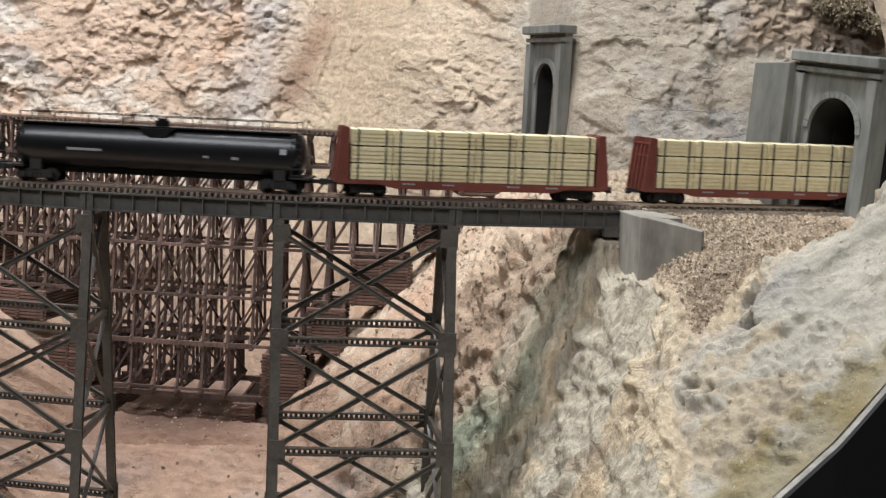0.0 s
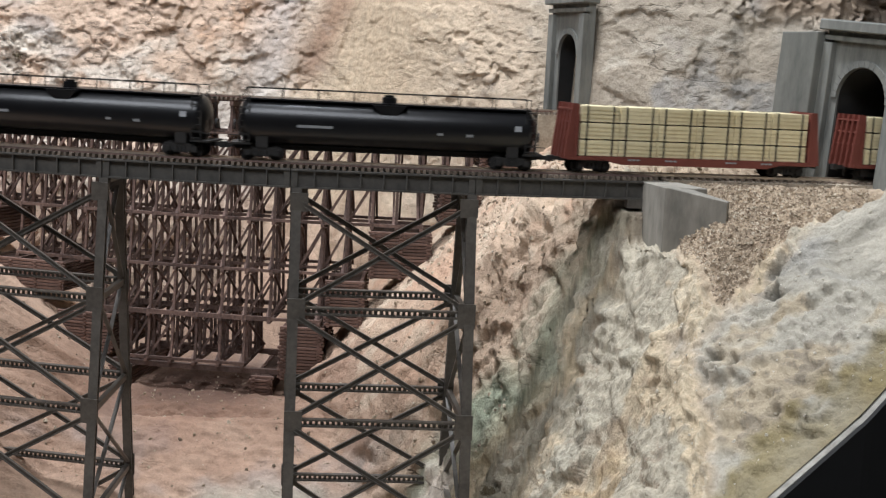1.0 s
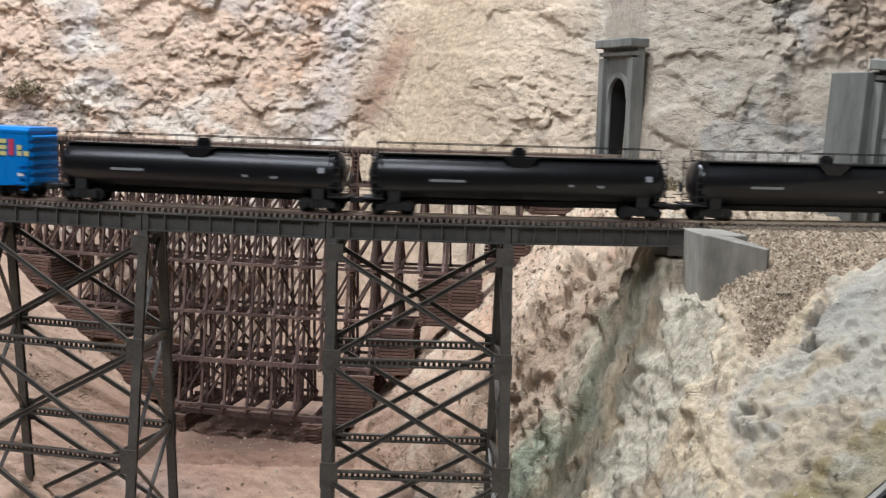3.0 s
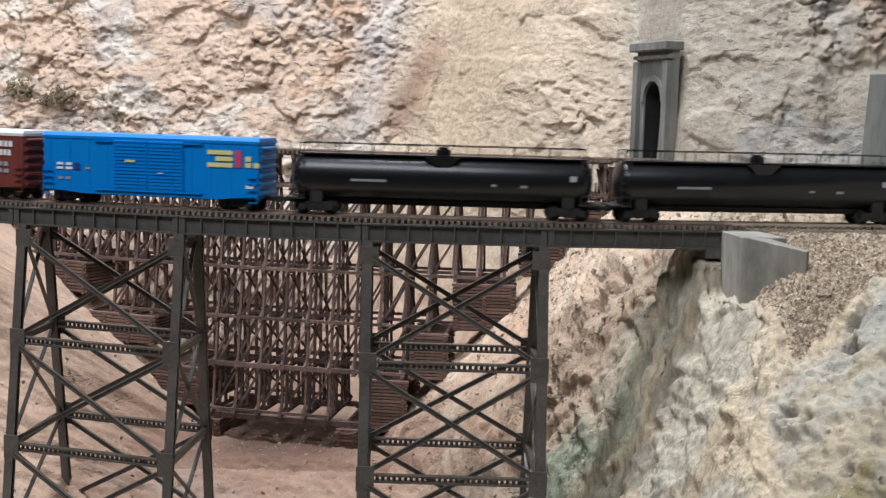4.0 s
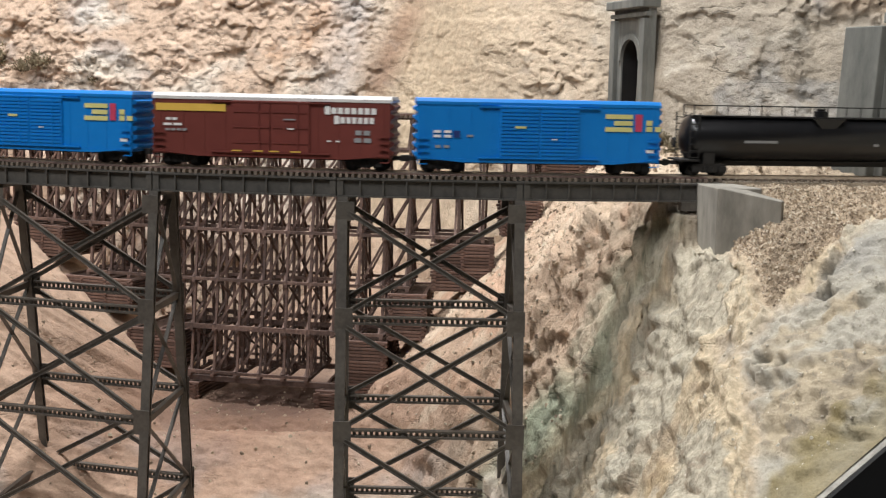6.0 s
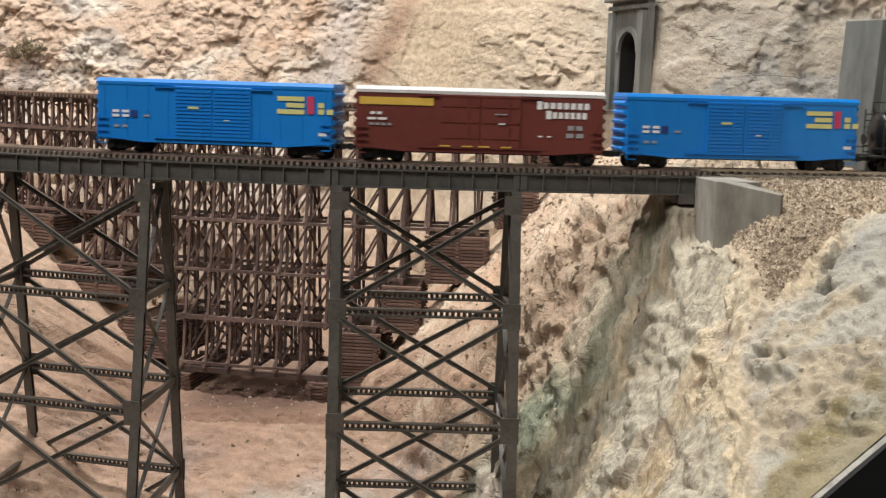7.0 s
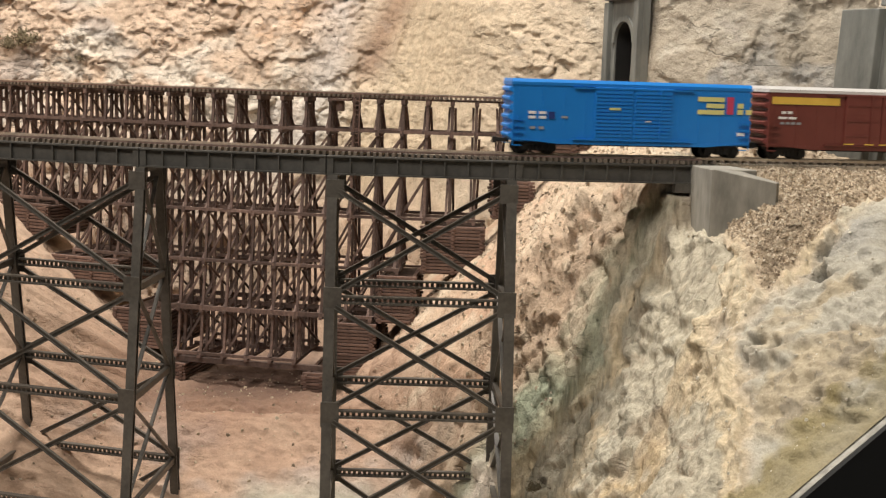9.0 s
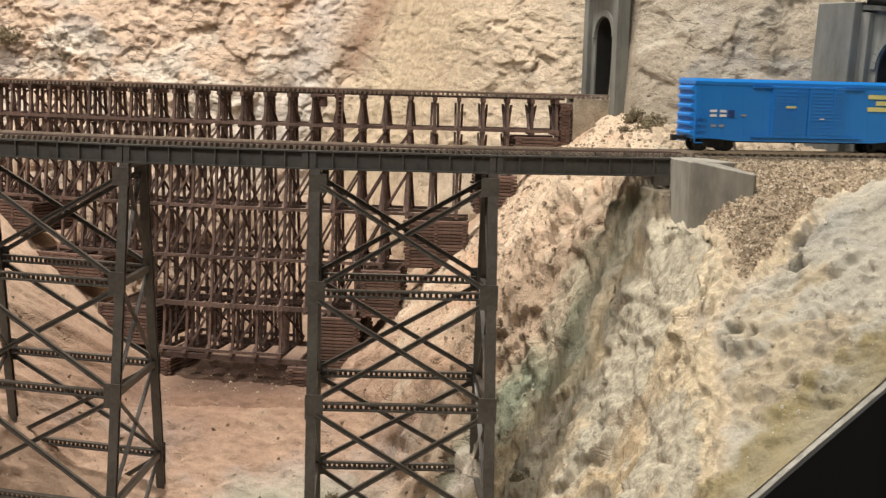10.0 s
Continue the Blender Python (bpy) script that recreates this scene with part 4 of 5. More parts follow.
for o in (-0.0148, 0.0148):
    part("guard_timber", curve_strip(trestle_pt, -1.0, 0.10, o, 0.0022, TZ, TZ + 0.0014), WOOD_DARK, trestle_track)
for i in range(290):
    s = 0.118 - i * 0.0048
    if s < -1.0:
        break
    p = trestle_pt(s, 0, TZ - 0.0013)
    m = pose(p.x, p.y, p.z, 0, 0, math.degrees(s / TR) + random.uniform(-1.5, 1.5))
    t = part("tie", tie_mesh, None, trestle_track)
    t.matrix_basis = m @ Matrix.Diagonal((1, 0.92, 1, 1))
# ground under the last yards of the upper track
part("ballast", curve_strip(trestle_pt, 0.084, 0.5, 0, 0.042, -0.02, TZ - 0.0026), GRAVEL, trestle_track)


def ladder_platform():
    """The water barrel stand and ladder half way along the trestle."""
    s = -0.158
    m = pose(*trestle_pt(s, 0.0, 0), 0, 0, math.degrees(s / TR))
    ob = thing("trestle_ladder", label="small wooden ladder and refuge platform on the trestle", category="ladder", m=m)
    for x in (-0.0028, 0.0028):
        part("stile", Geo().box(0.012 + x, -0.022, 0.010, 0.0011, 0.0012, 0.052), WOOD_DARK, ob)
    rung = Geo().box(0, 0, 0, 0.0056, 0.0009, 0.0009).mesh("rung", WOOD_DARK)
    for k in range(11):
        part("rung", rung, None, ob).location = (0.012, -0.022, -0.013 + k * 0.0046)
    part("platform", Geo().box(-0.003, -0.024, 0.029, 0.020, 0.014, 0.002), WOOD_DARK, ob)
    part("water_barrel", Geo().rod((-0.004, -0.024, 0.030), (-0.004, -0.024, 0.018), 0.0042, 12), WOOD_DARK, ob)


ladder_platform()


def crib(x, y, z_top, w, d, courses, turn=0.0, label="stacked timber crib wall holding the trestle's footing"):
    """Stacked timbers, long ones along the face and short headers between."""
    ob = thing("timber_crib", label=label, category="crib wall", group="trestle cribs", m=pose(x, y, z_top, 0, 0, turn))
    h, courses = 0.0034, round(courses * 1.53)
    part("fill", Geo().box(0, 0, -courses * h / 2 - 0.003, w - 0.010, d - 0.010, courses * h - 0.003), SOIL, ob, "packed dark earth core")
    face = Geo().box(0, 0, 0, w, 0.0034, 0.0026).mesh("timber", WOOD_DARK, bevel=0.0003)
    side = Geo().box(0, 0, 0, 0.0034, d, 0.0022).mesh("header", WOOD_DARK, bevel=0.0003)
    for c in range(courses):
        z = -0.002 - c * h
        for sy in (-1, 1):
            part("timber", face, None, ob).matrix_basis = pose(random.uniform(-0.001, 0.001), sy * (d / 2 - 0.003) + random.uniform(-0.0005, 0.0005), z, 0, 0, random.uniform(-0.6, 0.6))
        for i in range(max(2, int(w / 0.024) + 1)):
            n = max(2, int(w / 0.024) + 1) - 1
            part("header", side, None, ob).matrix_basis = pose(-w / 2 + 0.004 + i * (w - 0.008) / n, 0, z - h / 2, 0, 0, random.uniform(-0.6, 0.6))
    return ob


def crib_at(s0, s1, z_top, high, deep=None, shift=0.0):
    """A crib under the trestle between two lengths of it."""
    sm = (s0 + s1) / 2
    d = deep or 2 * trestle_half(z_top) + 0.018
    p = trestle_pt(sm, shift, 0)
    crib(p.x, p.y, z_top - 0.0022, s1 - s0, d, high / 0.0034 / 1.53, math.degrees(sm / TR))


crib_at(-0.334, -0.308, -0.240, 0.044)
crib_at(-0.190, -0.166, -0.240, 0.048)
crib_at(-0.164, -0.119, -0.1885, 0.056)
crib_at(-0.121, -0.081, -0.140, 0.046)
crib_at(-0.080, -0.016, -0.089, 0.046)
crib_at(-0.013, 0.030, -0.043, 0.038)
crib_at(0.026, 0.070, -0.004, 0.016)
crib_at(0.071, 0.083, 0.0295, 0.045, 0.036)
crib_at(-0.392, -0.330, -0.1885, 0.040)
crib_at(-0.480, -0.385, -0.140, 0.030)
crib_at(-0.620, -0.470, -0.089, 0.034)

# ---- rolling stock ----


def lengthen(ob, k):
    """Stretches a car along its track before it is copied."""
    for child in ob.children_recursive:
        child.location.x *= k
        child.data.transform(Matrix.Diagonal((k, 1, 1, 1)))
    return ob


def truck(parent, x, wheelbase=0.0205):
    """A four-wheeled bogie under a car: side frames and wheel sets."""
    ob = part("truck", Geo().box(x, 0, 0.0078, 0.008, 0.024, 0.0040), TRUCK, parent)
    for sy in (-1, 1):
        g = Geo()
        y0 = sy * 0.0118
        g.hull8([(x - 0.0045, y0 - 0.001, 0.0028), (x + 0.0045, y0 - 0.001, 0.0028), (x + 0.0045, y0 + 0.001, 0.0028), (x - 0.0045, y0 + 0.001, 0.0028),
                 (x - 0.0135, y0 - 0.001, 0.0078), (x + 0.0135, y0 - 0.001, 0.0078), (x + 0.0135, y0 + 0.001, 0.0078), (x - 0.0135, y0 + 0.001, 0.0078)])
        g.box(x, y0, 0.0086, 0.024, 0.0022, 0.0018)
        for k in (-1, 1):
            g.box(x + k * wheelbase / 2, y0 + sy * 0.0006, 0.0055, 0.0046, 0.0030, 0.0044)
        for k in (-0.003, 0, 0.003):
            g.rod((x + k, y0 + sy * 0.0008, 0.0035), (x + k, y0 + sy * 0.0008, 0.0074), 0.0011, 6)
        part("side_frame", g, TRUCK, ob)
        for k in (-1, 1):
            xx = x + k * wheelbase / 2
            w = Geo().rod((xx, sy * 0.0070, 0.0052), (xx, sy * 0.0096, 0.0052), 0.0052, 18)
            w.rod((xx, sy * 0.0066, 0.0052), (xx, sy * 0.0072, 0.0052), 0.0058, 18)
            part("wheel", w, TRUCK, ob)
    for k in (-1, 1):
        xx = x + k * wheelbase / 2
        part("axle", Geo().rod((xx, -0.0075, 0.0052), (xx, 0.0075, 0.0052), 0.0011, 8), TRUCK, ob)


def coupler(parent, L):
    for k in (-1, 1):
        g = Geo().box(k * (L / 2 + 0.003), 0, 0.0098, 0.010, 0.0030, 0.0030)
        g.box(k * (L / 2 + 0.0088), k * 0.0012, 0.0098, 0.0036, 0.0046, 0.0046)
        part("coupler", g, TRUCK, parent)


def bars(parent, name, x0, x1, z0, z1, y, material, n=1, gap=0.25, label=""):
    """Unreadable lettering: a row of flat bars on the side that faces the aisle."""
    g = Geo()
    w = (x1 - x0) / n
    for i in range(n):
        g.box(x0 + (i + 0.5) * w, y - 0.00012, (z0 + z1) / 2, w * (1 - gap if n > 1 else 1), 0.0003, z1 - z0)
    return part(name, g, material, parent, label)


def boxcar(paint, roof_paint, label, kind):
    L, W, z0, z1 = 0.178, 0.0350, 0.0098, 0.0535
    ob = thing("boxcar", label=label, category="boxcar", group="goods train")
    part("body", Geo().box(0, 0, (z0 + z1) / 2, L - 0.002, W, z1 - z0), paint, ob, bevel=0.0004)
    g = Geo().hull8([(-L / 2, -W / 2 - .0006, z1), (L / 2, -W / 2 - .0006, z1), (L / 2, W / 2 + .0006, z1), (-L / 2, W / 2 + .0006, z1),
                     (-L / 2 + .0006, -W / 2 + .0012, z1 + 0.0024), (L / 2 - .0006, -W / 2 + .0012, z1 + 0.0024), (L / 2 - .0006, W / 2 - .0012, z1 + 0.0024), (-L / 2 + .0006, W / 2 - .0012, z1 + 0.0024)])
    part("roof", g, roof_paint, ob)
    part("eave", Geo().box(0, 0, z1 - 0.0012, L, W + 0.0014, 0.0020), roof_paint if kind == "brown" else paint, ob)
    part("side_sill", Geo().hull8([(-0.055, -W / 2 - .0006, z0 - 0.0014), (0.055, -W / 2 - .0006, z0 - 0.0014), (0.055, W / 2 + .0006, z0 - 0.0014), (-0.055, W / 2 + .0006, z0 - 0.0014),
                                   (-0.080, -W / 2 - .0006, z0 + 0.0012), (0.080, -W / 2 - .0006, z0 + 0.0012), (0.080, W / 2 + .0006, z0 + 0.0012), (-0.080, W / 2 + .0006, z0 + 0.0012)]), paint, ob)
    # corrugated ends
    for k in (-1, 1):
        g = Geo()
        for j in range(6):
            zc = z0 + 0.0042 + j * 0.0068
            g.hull8([(k * (L / 2 - .0012), -W / 2 + .001, zc - .0026), (k * (L / 2 - .0012) + .0001, W / 2 - .001, zc - .0026), (k * (L / 2 + .0014), W / 2 - .003, zc - .0008), (k * (L / 2 + .0014), -W / 2 + .003, zc - .0008),
                     (k * (L / 2 - .0012), -W / 2 + .001, zc + .0026), (k * (L / 2 - .0012) + .0001, W / 2 - .001, zc + .0026), (k * (L / 2 + .0014), W / 2 - .003, zc + .0008), (k * (L / 2 + .0014), -W / 2 + .003, zc + .0008)])
        part("end_ribs", g, paint, ob)
    # side panels, doors and ladders on both sides
    for sy in (-1, 1):
        yy = sy * (W / 2)
        for xr in [-0.083, -0.066, -0.050, -0.0345, 0.0345, 0.050, 0.066, 0.083]:
            part("side_rib", Geo().box(xr, yy + sy * 0.00015, (z0 + z1) / 2, 0.0013, 0.0003, z1 - z0 - 0.003), paint, ob)
        for xd in (-0.0145, 0.0145):
            door = part("door", Geo().box(xd, yy + sy * 0.0008, (z0 + z1) / 2 + 0.0002, 0.0284, 0.0016, z1 - z0 - 0.005), paint, ob, bevel=0.0002)
            g = Geo()
            n = 13 if kind == "blue" else 3
            for j in range(n):
                zc = z0 + 0.004 + (j + 0.5) * (z1 - z0 - 0.009) / n
                g.box(xd, yy + sy * 0.0018, zc, 0.0262, 0.0009, 0.0013 if n > 3 else 0.0009)
            part("door_rib", g, paint, door)
            part("lock_bar", Geo().box(xd + 0.006, yy + sy * 0.0020, (z0 + z1) / 2, 0.0007, 0.0009, z1 - z0 - 0.006), paint, door)
        part("door_track", Geo().box(0, yy + sy * 0.0011, z0 + 0.0022, 0.088, 0.0020, 0.0010), paint, ob)
        part("door_track", Geo().box(0, yy + sy * 0.0011, z1 - 0.0034, 0.088, 0.0020, 0.0010), paint, ob)
        for k in (-1, 1):
            lad = part("ladder", Geo().box(k * (L / 2 - 0.0012), yy + sy * 0.0012, z0 + 0.008, 0.0006, 0.0008, 0.022), paint, ob)
            for j in range(4):
                part("rung", Geo().box(k * (L / 2 - 0.0052), yy + sy * 0.0016, z0 + 0.002 + j * 0.0048, 0.0082, 0.0009, 0.0009), paint, lad)
            part("stirrup", Geo().box(k * (L / 2 - 0.005), yy, z0 - 0.003, 0.006, 0.0008, 0.0008), paint, ob)
    part("underframe", Geo().box(0, 0, z0 - 0.0012, L - 0.012, 0.009, 0.0036), TRUCK, ob)
    for k in (-1, 1):
        truck(ob, k * 0.0690)
    coupler(ob, L)
    y = -W / 2 - 0.0006
    if kind == "brown":
        bars(ob, "name_bar", 0.0402, 0.0440, 0.0420, 0.0482, y, WHITE, 1, 0, "plain white initial block")
        for k in range(7):
            bars(ob, "name_bar", 0.0450 + k * 0.00486, 0.0486 + k * 0.00486, 0.0426, 0.0472, y, WHITE, 1, 0, "plain white letter block")
        bars(ob, "name_bar", 0.0470, 0.0508, 0.0350, 0.0412, y, WHITE, 1, 0, "plain white initial block")
        for k in range(6):
            bars(ob, "name_bar", 0.0517 + k * 0.00425, 0.0548 + k * 0.00425, 0.0356, 0.0402, y, WHITE, 1, 0, "plain white letter block")
        bars(ob, "slogan_bar", -0.0862, -0.0335, 0.0425, 0.0480, y, YELLOW, 1, label="yellow slogan stripe")
        bars(ob, "reporting_mark", -0.0790, -0.0695, 0.0352, 0.0372, y, WHITE, 2)
        bars(ob, "reporting_mark", -0.0810, -0.0660, 0.0312, 0.0330, y, WHITE, 2, 0.15)
        bars(ob, "data_mark", -0.0795, -0.0625, 0.0272, 0.0290, y, GREY_MARK, 4)
        bars(ob, "data_mark", 0.0620, 0.0740, 0.0270, 0.0305, y, GREY_MARK, 2)
        bars(ob, "data_mark", 0.0610, 0.0750, 0.0215, 0.0248, y, GREY_MARK, 2)
        bars(ob, "data_mark", 0.0400, 0.0530, 0.0215, 0.0225, y, WHITE, 2, 0.5)
        bars(ob, "door_mark", 0.010, 0.019, 0.0370, 0.0380, y - 0.0018, GREY_MARK, 1)
        bars(ob, "door_mark", 0.013, 0.018, 0.0300, 0.0310, y - 0.0018, WHITE, 1)
        for x in (-0.025, -0.009, 0.003, 0.019):
            bars(ob, "sill_stripe", x - 0.0038, x + 0.0038, 0.0128, 0.0138, y - 0.0018, YELLOW, 1, label="yellow stripe below the door")
    else:
        for j, (xa, xb) in enumerate(((0.0480, 0.0680), (0.0545, 0.0680), (0.0480, 0.0680))):
            z = 0.0428 - j * 0.0048
            bars(ob, "slogan_bar", xa, xb, z, z + 0.0034, y, LEMON, 1, label="pale yellow slogan line")
        bars(ob, "slogan_block", 0.0700, 0.0750, 0.0335, 0.0465, y, PINK, 1, label="red slogan block")
        for (xa, za) in ((0.0785, 0.0335), (0.0785, 0.0382), (0.0850, 0.0335)):
            bars(ob, "slogan_block", xa - 0.0005, xa + 0.0040, za, za + 0.0038, y, LEMON, 1)
        for x in (-0.0765, -0.0690):
            bars(ob, "reporting_mark", x, x + 0.0052, 0.0302, 0.0322, y, WHITE, 1)
            bars(ob, "reporting_mark", x, x + 0.0052, 0.0268, 0.0288, y, WHITE, 1)
        bars(ob, "reporting_mark", -0.0622, -0.0575, 0.0268, 0.0320, y, NAVY, 1)
        bars(ob, "data_mark", -0.0765, -0.0640, 0.0190, 0.0210, y, GREY_MARK, 2, 0.4)
        bars(ob, "data_mark", -0.0525, -0.0480, 0.0275, 0.0290, y, GREY_MARK, 1)
        bars(ob, "data_mark", 0.0785, 0.0845, 0.0175, 0.0200, y, WHITE, 1)
        bars(ob, "door_mark", 0.0090, 0.0130, 0.0262, 0.0270, y - 0.0020, WHITE, 1)
        bars(ob, "door_mark", -0.018, -0.010, 0.0345, 0.0362, y - 0.0020, LEMON, 1)
    return ob


def tank_car():
    L, r, zc = 0.226, 0.0176, 0.0292
    ob = thing("tank_car", label="glossy black tank car with a railed roof walk", category="tank car", group="goods train")
    rows = []
    h = 0.1010
    for k in range(7):
        an = math.pi / 2 * k / 6
        rows.append((-h - 0.0075 * math.cos(an), max(0.0006, r * math.sin(an)), zc))
    body = rows + [(-x, q, z) for x, q, z in reversed(rows)]
    part("tank", Geo().lathe(body, 40), BLACK, ob, smooth=True)
    dome = part("manway", Geo().rod((0, 0, zc + r - 0.003), (0, 0, zc + r + 0.0042), 0.0054, 20), BLACK, ob)
    part("valve_bonnet", Geo().rod((0, 0, zc + r + 0.0042), (0, 0, zc + r + 0.0060), 0.0036, 16), BLACK, dome)
    part("walk_bracket", Geo().hull8([(-0.004, -0.0150, zc + r - 0.0105), (0.004, -0.0150, zc + r - 0.0105), (0.004, 0.0150, zc + r - 0.0105), (-0.004, 0.0150, zc + r - 0.0105),
                                      (-0.0125, -0.0165, zc + r - 0.0015), (0.0125, -0.0165, zc + r - 0.0015), (0.0125, 0.0165, zc + r - 0.0015), (-0.0125, 0.0165, zc + r - 0.0015)]), BLACK, ob)
    zt = zc + r
    for sy in (-1, 1):
        part("roof_walk", Geo().box(0, sy * 0.0085, zt - 0.0008, 0.206, 0.0065, 0.0011), BLACK, ob)
        rail = part("handrail", Geo().box(0, sy * 0.0118, zt + 0.0072, 0.206, 0.0006, 0.0006), BLACK, ob)
        for k in range(9):
            part("stanchion", Geo().box(-0.1027 + k * 0.02567, sy * 0.0118, zt + 0.0033, 0.0006, 0.0006, 0.0078), BLACK, rail)
    part("centre_sill", Geo().box(0, 0, 0.0098, L - 0.006, 0.0080, 0.0040), TRUCK, ob)
    for k in (-1, 1):
        part("end_platform", Geo().box(k * (L / 2 - 0.0075), 0, 0.0122, 0.0145, 0.0320, 0.0014), TRUCK, ob)
        part("bolster", Geo().box(k * 0.0905, 0, 0.0145, 0.0085, 0.0270, 0.0100), TRUCK, ob)
        for sy in (-1, 1):
            lad = part("ladder", Geo().box(k * (L / 2 - 0.0135), sy * 0.0160, 0.030, 0.0007, 0.0009, 0.0370), TRUCK, ob)
            part("ladder_stile", Geo().box(k * (L / 2 - 0.0065), sy * 0.0160, 0.030, 0.0007, 0.0009, 0.0370), TRUCK, lad)
            for j in range(7):
                part("rung", Geo().box(k * (L / 2 - 0.0100), sy * 0.0160, 0.0145 + j * 0.0050, 0.0070, 0.0008, 0.0007), TRUCK, lad)
            part("grab_rail", Geo().box(k * (L / 2 - 0.006), sy * 0.0155, 0.0185, 0.0140, 0.0006, 0.0006), TRUCK, ob)
        part("brake_wheel", Geo().rod((k * (L / 2 - 0.002), 0.006, 0.025), (k * (L / 2 - 0.001), 0.006, 0.025), 0.004, 16), TRUCK, ob)
        truck(ob, k * 0.0905)
    part("outlet", Geo().rod((0, 0, zc - r + 0.001), (0, 0, zc - r - 0.0030), 0.0035, 12), BLACK, ob)
    coupler(ob, L - 0.004)
    # stencilled marks follow the curve of the shell
    def mark(x0, x1, z, hgt, material):
        an = math.asin((z - zc) / r)
        yy = -(r + 0.00015) * math.cos(an)
        g = Geo().box((x0 + x1) / 2, 0, 0, x1 - x0, 0.0003, hgt)
        o = part("stencil", g, material, ob)
        o.matrix_basis = pose(0, yy, z, -math.degrees(an), 0, 0)
    mark(-0.0655, -0.0400, 0.0270, 0.0019, GREY_MARK)
    mark(0.0350, 0.0390, 0.0255, 0.0018, GREY_MARK)
    mark(0.0560, 0.0610, 0.0252, 0.0020, GREY_MARK)
    mark(0.0910, 0.0960, 0.0320, 0.0042, GREY_MARK)
    return ob


def lumber_car():
    L, W = 0.214, 0.0350
    ob = thing("lumber_flatcar", label="oxide-red bulkhead flatcar loaded with strapped pine lumber", category="flatcar", group="goods train")
    zd = 0.0130
    part("deck", Geo().box(0, 0, zd - 0.0015, L - 0.008, W, 0.0030), FLAT_RED, ob, bevel=0.0003)
    part("side_sill", Geo().hull8([(-0.060, -W / 2 - .0005, zd - 0.0058), (0.060, -W / 2 - .0005, zd - 0.0058), (0.060, W / 2 + .0005, zd - 0.0058), (-0.060, W / 2 + .0005, zd - 0.0058),
                                   (-0.084, -W / 2 - .0005, zd + 0.0004), (0.084, -W / 2 - .0005, zd + 0.0004), (0.084, W / 2 + .0005, zd + 0.0004), (-0.084, W / 2 + .0005, zd + 0.0004)]), FLAT_RED, ob)
    for k in (-1, 1):
        x0, x1 = k * (L / 2 - 0.0105), k * (L / 2 - 0.0015)
        bk = part("bulkhead", Geo().box(x0, 0, zd + 0.0195, 0.0026, W, 0.0410), FLAT_RED, ob, "oxide-red ribbed bulkhead")
        for j in range(5):
            y = -W / 2 + 0.0018 + j * (W - 0.0036) / 4
            g = Geo().hull8([(min(x0, x1), y - .0010, zd - 0.002), (max(x0, x1), y - .0010, zd - 0.002), (max(x0, x1), y + .0010, zd - 0.002), (min(x0, x1), y + .0010, zd - 0.002),
                             (min(x0, x0 + k * 0.0045), y - .0010, zd + 0.0405), (max(x0, x0 + k * 0.0045), y - .0010, zd + 0.0405), (max(x0, x0 + k * 0.0045), y + .0010, zd + 0.0405), (min(x0, x0 + k * 0.0045), y + .0010, zd + 0.0405)])
            part("rib", g, FLAT_RED, bk)
        for j in range(4):
            part("cross_rib", Geo().box(x0 + k * 0.003, 0, zd + 0.006 + j * 0.010, 0.0036, W - 0.001, 0.0012), FLAT_RED, bk)
        truck(ob, k * 0.0810)
    n, span = 6, L - 0.0265
    for tier in range(3):
        x = -span / 2
        for i in range(n):
            w = span / n
            hgt = 0.0122
            zc = zd + 0.0004 + hgt / 2 + tier * 0.0132
            b = part("timber_block", Geo().box(x + w / 2, 0, zc, w - 0.0007, W - 0.0016 - random.uniform(0, 0.0006), hgt), LUMBER, ob, "strapped block of pale pine lumber", bevel=0.0003)
            g = Geo()
            for q in range(3):
                zz = zc - hgt / 2 + (q + 1) * hgt / 4
                g.box(x + w / 2, 0, zz, w - 0.0012, W - 0.0010, 0.00018)
            part("board_seam", g, mat_seam, b)
            for fx in (0.17, 0.83):
                part("strap", Geo().box(x + w * fx, 0, zc, 0.0010, W - 0.0004, hgt + 0.0004), STRAP, b)
            x += w
        if tier < 2:
            for q in range(n * 2):
                part("sticker", Geo().box(-span / 2 + (q + 0.5) * span / n / 2, 0, zd + 0.0004 + 0.0127 + tier * 0.0132, 0.0018, W - 0.004, 0.0010), STRAP, ob)
    for x in (-0.05, -0.02, 0.03, 0.06):
        bars(ob, "data_mark", x - 0.005, x + 0.005, 0.0105, 0.0118, -W / 2 - 0.0005, GREY_MARK, 3)
    part("underframe", Geo().box(0, 0, 0.0098, L - 0.008, 0.0080, 0.0036), TRUCK, ob)
    coupler(ob, L - 0.010)
    return ob


mat_seam = mat("lumber_seam", (0.50, 0.41, 0.22), (0.62, 0.53, 0.31), 200, 0.8)
blue_a = lengthen(boxcar(BLUE, BLUE, "bright blue fifty-foot boxcar with yellow slogan lettering", "blue"), 1.040)
blue_b = copy_thing(blue_a, pose(0, 0, 0))
brown = lengthen(boxcar(BROWN, ROOF_PALE, "oxide-red boxcar with a pale roof and white lettering", "brown"), 1.040)
tank_a = lengthen(tank_car(), 1.055)
tank_b, tank_c = copy_thing(tank_a, pose(0, 0, 0)), copy_thing(tank_a, pose(0, 0, 0))
lumber_a = lengthen(lumber_car(), 1.035)
lumber_b = copy_thing(lumber_a, pose(0, 0, 0))

# ---- brush ----


